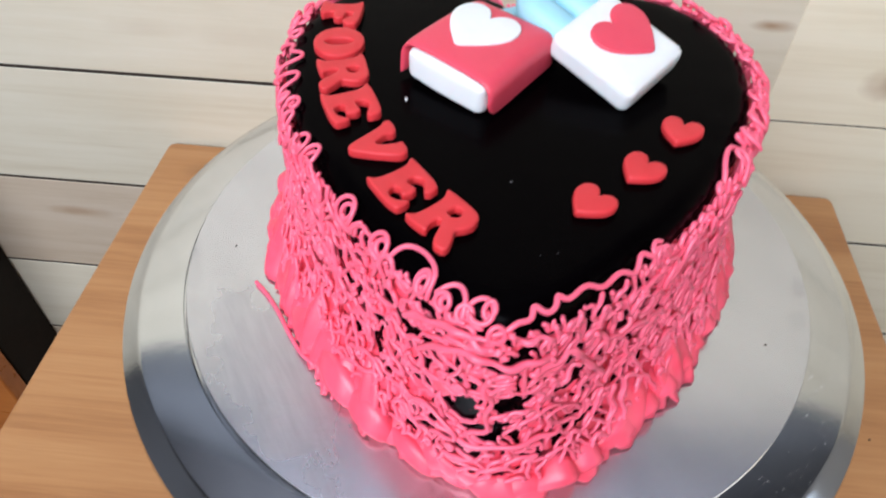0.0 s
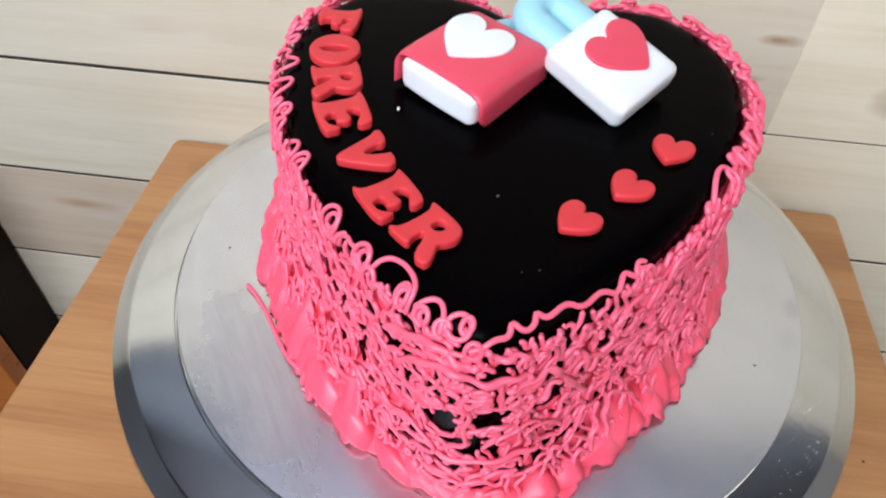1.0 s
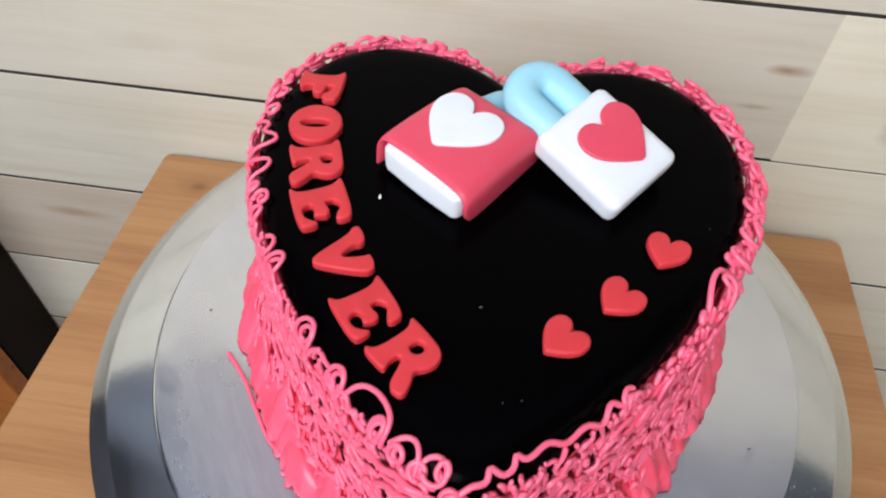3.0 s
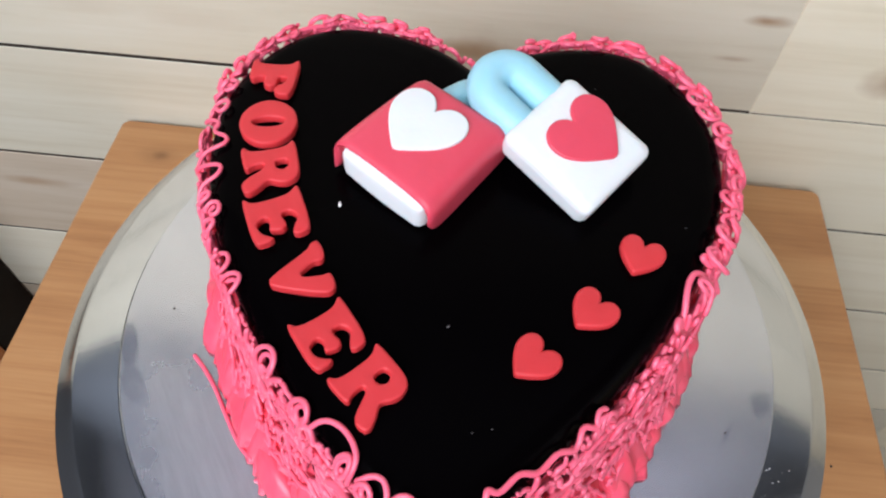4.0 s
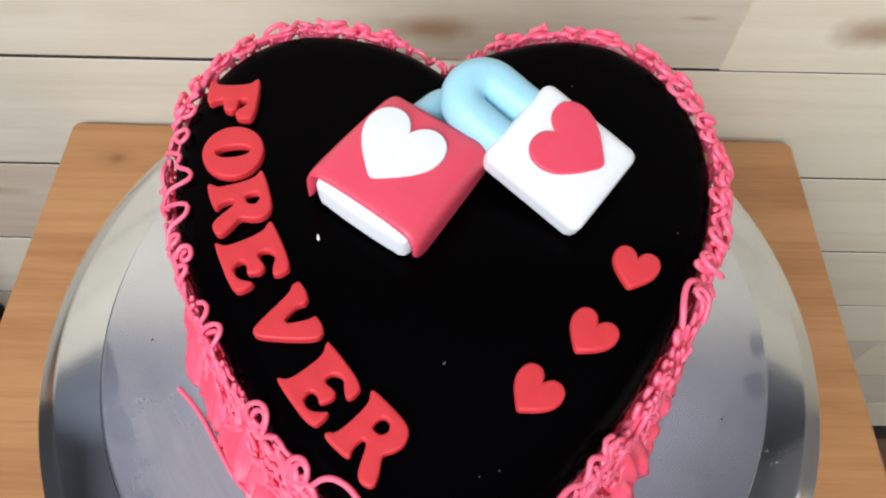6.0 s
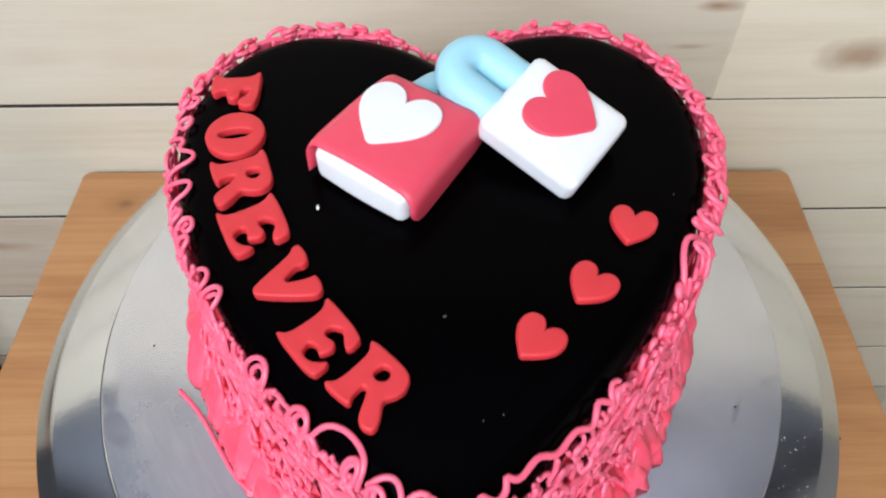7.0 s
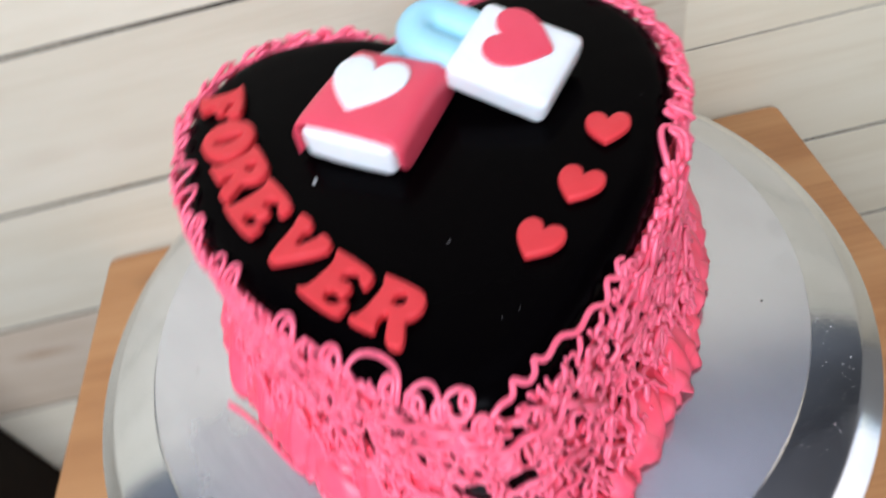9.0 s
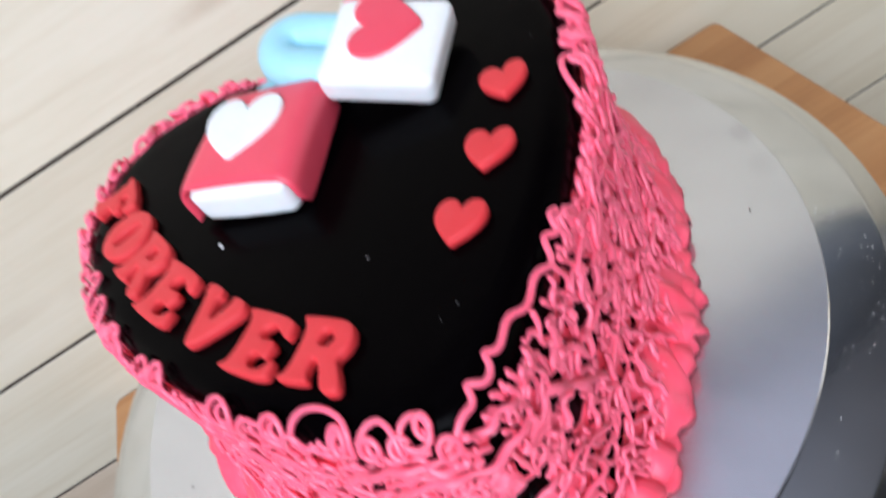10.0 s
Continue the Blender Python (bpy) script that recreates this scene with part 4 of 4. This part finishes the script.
# ---- sugar-paste letters ----
LETTERS = {
    "F": [[(0, 0.02), (0.5, 0), (0.6, 0.1), (0.52, 0.22), (0.5, 0.34), (0.72, 0.32), (0.8, 0.48), (0.7, 0.62), (0.5, 0.62), (0.5, 0.76), (0.62, 0.74), (0.74, 0.58), (0.9, 0.55), (1, 0.68), (0.98, 0.95), (0, 1), (-0.05, 0.9), (0.1, 0.78), (0.1, 0.22), (-0.05, 0.12)]],
    "R": [[(0, 0), (0.5, 0.02), (0.56, 0.1), (0.48, 0.2), (0.47, 0.38), (0.56, 0.36), (0.76, 0.02), (0.9, -0.06), (1.1, -0.02), (1.14, 0.1), (1.02, 0.28), (0.88, 0.42), (0.98, 0.56), (1.02, 0.74), (0.92, 0.93), (0.7, 1), (0, 1), (-0.05, 0.92), (0.1, 0.78), (0.1, 0.2), (-0.05, 0.1)],
          [(0.44, 0.6), (0.44, 0.78), (0.58, 0.79), (0.66, 0.69), (0.58, 0.59)]],
    "E": [[(0, 0), (1.04, -0.02), (1.06, 0.26), (0.97, 0.38), (0.8, 0.17), (0.58, 0.15), (0.5, 0.3), (0.62, 0.34), (0.8, 0.27), (0.88, 0.5), (0.78, 0.62), (0.52, 0.56), (0.5, 0.7), (0.66, 0.79), (0.86, 0.66), (0.98, 0.62), (1.06, 0.72), (1.0, 0.97), (0, 1), (-0.04, 0.92), (0.12, 0.76), (0.12, 0.18), (-0.04, 0.08)]],
    "V": [[(0, 0.96), (0.02, 0.8), (0.12, 0.74), (0.40, 0.02), (0.52, -0.03), (0.62, 0.03), (0.9, 0.5), (1.04, 0.8), (0.98, 0.95), (0.82, 0.99), (0.64, 0.96), (0.66, 0.82), (0.56, 0.45), (0.40, 0.74), (0.44, 0.86), (0.38, 0.97), (0.2, 1.0)]],
}
circle = np.linspace(0, 2 * math.pi, 40, endpoint=False)
LETTERS["O"] = [np.stack([0.5 + 0.53 * np.cos(circle), 0.5 + 0.53 * np.sin(circle)], 1), np.stack([0.5 + 0.10 * np.cos(-circle), 0.5 + 0.27 * np.sin(-circle)], 1)]
# letter, centre x and y, the way its top points in degrees, height, width
WORD = [
    ("F", -0.0652, 0.0329, 3.5, 0.0168, 0.0165), ("O", -0.0619, 0.0129, 9.0, 0.0176, 0.0184), ("R", -0.0570, -0.0044, 20.0, 0.0174, 0.0160), ("E", -0.0507, -0.0226, 28.0, 0.0178, 0.0165),
    ("V", -0.0401, -0.0412, 29.0, 0.0170, 0.0178), ("E", -0.0291, -0.0583, 40.5, 0.0169, 0.0153), ("R", -0.0161, -0.0709, 46.0, 0.0171, 0.0152),
]
for letter, x, y, up, tall, wide in WORD:
    loops = [(np.asarray(loop) if letter == "O" else chaikin(loop, 3)) - 0.5 for loop in LETTERS[letter]]
    loops = [loop * (wide, tall) for loop in loops]
    ob = new("sugar_letter", slab_mesh("sugar_letter", loops, 0.0032, 0.0007, RED, -0.0003))
    ob.matrix_basis = pose(x, y, CAKE_TOP - 0.0001, 0, 0, up - 90)
    tagged(ob, f"red sugar paste letter {letter} lying on the dark chocolate cake", "letter", "letters on the cake")


# ---- hearts ----
def heart_loop(wide, tall, count=64):
    """A heart round its middle, tip down."""
    side = np.vstack([
        bezier((0, 0.27), (0.05, 0.40), (0.14, 0.48), (0.26, 0.48), count // 6),
        bezier((0.26, 0.48), (0.40, 0.48), (0.52, 0.37), (0.52, 0.17), count // 6),
        bezier((0.52, 0.17), (0.52, -0.10), (0.24, -0.32), (0.07, -0.47), count // 5),
        bezier((0.07, -0.47), (0.04, -0.495), (0.02, -0.50), (0.0, -0.50), count // 12),
    ])
    loop = np.vstack([side, [(0.0, -0.5)], side[:0:-1] * (-1, 1)])[::-1]
    return loop * (wide, tall)


for x, y, up in ((0.0236, -0.0596, 47.0), (0.0389, -0.0437, 50.0), (0.0529, -0.0242, 68.0)):
    ob = new("sugar_heart", slab_mesh("sugar_heart", [heart_loop(0.0126, 0.0129)], 0.0030, 0.0010, RED))
    ob.matrix_basis = pose(x, y, CAKE_TOP - 0.0001, 0, 0, up - 90)
    tagged(ob, "small red sugar paste heart lying on the dark chocolate cake", "heart", "hearts on the cake")


# ---- two sugar padlocks ----
def pillow(sx, sy, sz, roundness=0.0035, puff=0.0012):
    """A soft-edged block, slightly domed."""
    bm = box(-sx / 2, -sy / 2, 0, sx / 2, sy / 2, sz)
    bmesh.ops.subdivide_edges(bm, edges=list(bm.edges), cuts=7, use_grid_fill=True)
    for v in bm.verts:
        c = v.co
        core = Vector((max(-sx / 2 + roundness, min(sx / 2 - roundness, c.x)), max(-sy / 2 + roundness, min(sy / 2 - roundness, c.y)), max(roundness, min(sz - roundness, c.z))))
        away = c - core
        if away.length > 1e-9:
            c[:] = core + away.normalized() * min(away.length, roundness)
        bulge = (1 - (2 * c.x / sx) ** 2) * (1 - (2 * c.y / sy) ** 2)
        c.z += puff * max(0, bulge) * (c.z / sz)
    bmesh.ops.subdivide_edges(bm, edges=list(bm.edges), cuts=1, use_grid_fill=True, smooth=0.6)
    return bm


def shackle_points(half, leg, lift0=0.0, lift1=0.0):
    a = np.linspace(0, math.pi, 24)
    arc = np.stack([half * np.cos(a), leg + half * np.sin(a)], 1)
    line = np.vstack([[(half, -0.004), (half, leg * 0.3), (half, leg * 0.7)], arc, [(-half, leg * 0.7), (-half, leg * 0.3), (-half, -0.004)]])
    z = lift0 + (lift1 - lift0) * np.clip(line[:, 1] / (leg + half), 0, 1)
    return np.column_stack([line, z])


def seated(bm, ob):
    """Presses a part flat where it would sink into the cake's top."""
    m = ob.matrix_basis
    back = m.inverted()
    for v in bm.verts:
        w = m @ v.co
        if w.z < CAKE_TOP - 0.0002:
            w.z = CAKE_TOP - 0.0002
            v.co = back @ w
    return bm


def white_padlock():
    ob = new("sugar_padlock")
    ob.matrix_basis = pose(0.0324, 0.0076, CAKE_TOP + 0.0052, 0, 0, 51.5) @ pose(0, 0, 0, 16.0, -8.0, 0)
    part("lock_body", seated(pillow(0.0310, 0.0338, 0.0102, 0.0030), ob), WHITE, ob)
    heart = new("heart", slab_mesh("heart", [heart_loop(0.0223, 0.0206)], 0.0016, 0.0006, CORAL))
    heart.parent = ob
    heart.matrix_basis = pose(0.0030, -0.0002, 0.0108, 0, 0, 4)
    loop = new("shackle", tubes_mesh("shackle", [(shackle_points(0.0067, 0.0108, 0.0030, 0.0034) + (0.0006, 0.0165, 0), 0.0063)], BLUE, 20))
    loop.parent = ob
    tagged(loop, "thick pale blue shackle")
    return tagged(ob, "white sugar paste padlock with a coral heart and blue shackle", "padlock", "padlocks on the cake")


def red_padlock():
    ob = new("sugar_padlock")
    ob.matrix_basis = pose(-0.0124, 0.0014, CAKE_TOP + 0.0020, 0, 0, -35.5) @ pose(0, 0, 0, 3.5, 3.0, 0)
    def bowed(bm):
        """The open end swells forward towards its foot."""
        for v in bm.verts:
            if v.co.y < 0:
                v.co.y -= 0.0009 * (1 - (v.co.x / 0.017) ** 2) * max(0.0, 1 - v.co.z / 0.011) + 0.0006
        return bm

    part("lock_body", seated(bowed(pillow(0.0318, 0.0338, 0.0104, 0.0022)), ob), WHITE, ob, "white filling showing at the open end")

    def wrap(u, v):
        a = (u - 0.5) * 2
        sx, sz, r = 0.0175, 0.0118, 0.004
        way = a * (sx + sz)
        side = 1 if way > 0 else -1
        way = abs(way)
        if way < sx - r:
            x, z = way, sz
        elif way < sx - r + r * math.pi / 2:
            b = (way - sx + r) / r
            x, z = sx - r + r * math.sin(b), sz - r + r * math.cos(b)
        else:
            x, z = sx, max(0.0004, sz - r - (way - sx + r - r * math.pi / 2))
        front = -0.0157 - 0.0014 * min(1.0, abs(a) / 0.7) ** 2.5 + 0.006 * max(0.0, a - 0.72) ** 2 / 0.08 - 0.0022 * max(0.0, -a - 0.6)
        y = front + (0.0192 + 0.0012 * a - front) * v
        z += 0.0010 * (1 - a * a) * math.sin(math.pi * v)
        x *= 1.05 - 0.10 * v
        return np.array((side * x, y, z))

    part("lock_cover", seated(sheet(wrap, 49, 24, 0.0022), ob), CORAL, ob, "coral sugar paste cover")
    heart = new("heart", slab_mesh("heart", [heart_loop(0.0240, 0.0228)], 0.0016, 0.0006, WHITE))
    heart.parent = ob
    heart.matrix_basis = pose(-0.0026, 0.0030, 0.0133, 0, 0, 0)
    loop = new("shackle", tubes_mesh("shackle", [(shackle_points(0.0068, 0.0100, 0.0052, -0.0003) + (0.000, 0.0180, 0), 0.0054)], BLUE, 20))
    loop.parent = ob
    tagged(loop, "thick pale blue shackle")
    return tagged(ob, "coral sugar paste padlock with a white heart and blue shackle", "padlock", "padlocks on the cake")


white_padlock()
red_padlock()


# ---- crumbs, specks and stray threads ----
CRUMB_DARK = material("dark_crumb", (0.03, 0.018, 0.012), 0.7)
CRUMB_PALE = material("pale_sugar", (0.85, 0.84, 0.82), 0.6)


def crumb(name, x, y, z, size, mat, label, stretch=1.0, turn=0.0):
    """A small uneven grain."""
    bm = bmesh.new()
    bmesh.ops.create_icosphere(bm, subdivisions=2, radius=size)
    for v in bm.verts:
        v.co *= 1 + 0.35 * noise.noise(v.co / size * 0.9 + Vector((x * 900, y * 900, 0)))
        v.co.x *= stretch
        v.co.z *= 0.6
    ob = part(name, bm, mat)
    ob.matrix_basis = pose(x, y, z + size * 0.4, 0, 0, turn)
    return tagged(ob, label, "crumb", "crumbs round the cake")


for x, y, size, stretch, turn in ((-0.1090, -0.0115, 0.0003, 1.8, 60), (0.1045, -0.0390, 0.00032, 1.6, 20), (0.1015, -0.0628, 0.00022, 1.0, 0)):
    crumb("crumb", x, y, BOARD, size, CRUMB_DARK, "tiny dark chocolate crumb lying on the silver board", stretch, turn)
for x, y in ((0.2120, 0.0010),):
    crumb("crumb", x, y, TABLE, 0.0007, CRUMB_DARK, "tiny dark chocolate crumb lying on the wooden table")
crumb("crumb", -0.0343, -0.0150, CAKE_TOP, 0.0004, CRUMB_PALE, "tiny white sugar curl lying on the chocolate cake", 2.8, 100)
for x, y, size in ((0.0013, -0.0517, 0.0004), (0.0145, -0.0783, 0.0002), (0.0673, -0.0114, 0.0002), (0.0420, 0.0441, 0.00025), (0.0098, -0.0797, 0.0002)):
    crumb("crumb", x, y, CAKE_TOP, size, material("grey_crumb", (0.05, 0.045, 0.045), 0.7), "tiny grey sugar speck lying on the chocolate cake", 1.5, 40)

specks = bmesh.new()
for _ in range(48):
    a, r = radians(rng.normal(-33, 10)), rng.uniform(0.1285, 0.1435)
    made = bmesh.ops.create_icosphere(specks, subdivisions=1, radius=abs(rng.normal(0, 0.00009)) + 0.00005)
    bmesh.ops.translate(specks, verts=made["verts"], vec=(r * math.cos(a), r * math.sin(a), PLATE + 0.0001))
tagged(part("sugar_specks", specks, CRUMB_PALE), "white sugar specks scattered on the turntable rim", "specks", kind="stuff")


def stray_thread(points, radius):
    p = np.array(points, float)
    for _ in range(3):
        p = np.vstack([p[:1], np.stack([0.75 * p[:-1] + 0.25 * p[1:], 0.25 * p[:-1] + 0.75 * p[1:]], 1).reshape(-1, 3), p[-1:]])
    ob = new("piped_thread", tubes_mesh("piped_thread", [(p, radius)], PINK, 8))
    ob.parent = cake


stray_thread([(-0.0945, -0.0310, BOARD + 0.0012), (-0.0895, -0.0355, BOARD + 0.001), (-0.0830, -0.0430, BOARD + 0.001), (-0.0756, -0.0540, BOARD + 0.0012), (-0.0682, -0.0639, BOARD + 0.0022), (-0.0630, -0.0680, BOARD + 0.004)], 0.00085)
stray_thread([(-0.0600, -0.0745, BOARD + 0.0012), (-0.0560, -0.0752, BOARD + 0.001), (-0.0510, -0.0760, BOARD + 0.003)], 0.0008)
stray_thread([(-0.0537, -0.0800, BOARD + 0.0010), (-0.0532, -0.0770, BOARD + 0.001), (-0.0515, -0.0750, BOARD + 0.002)], 0.0007)
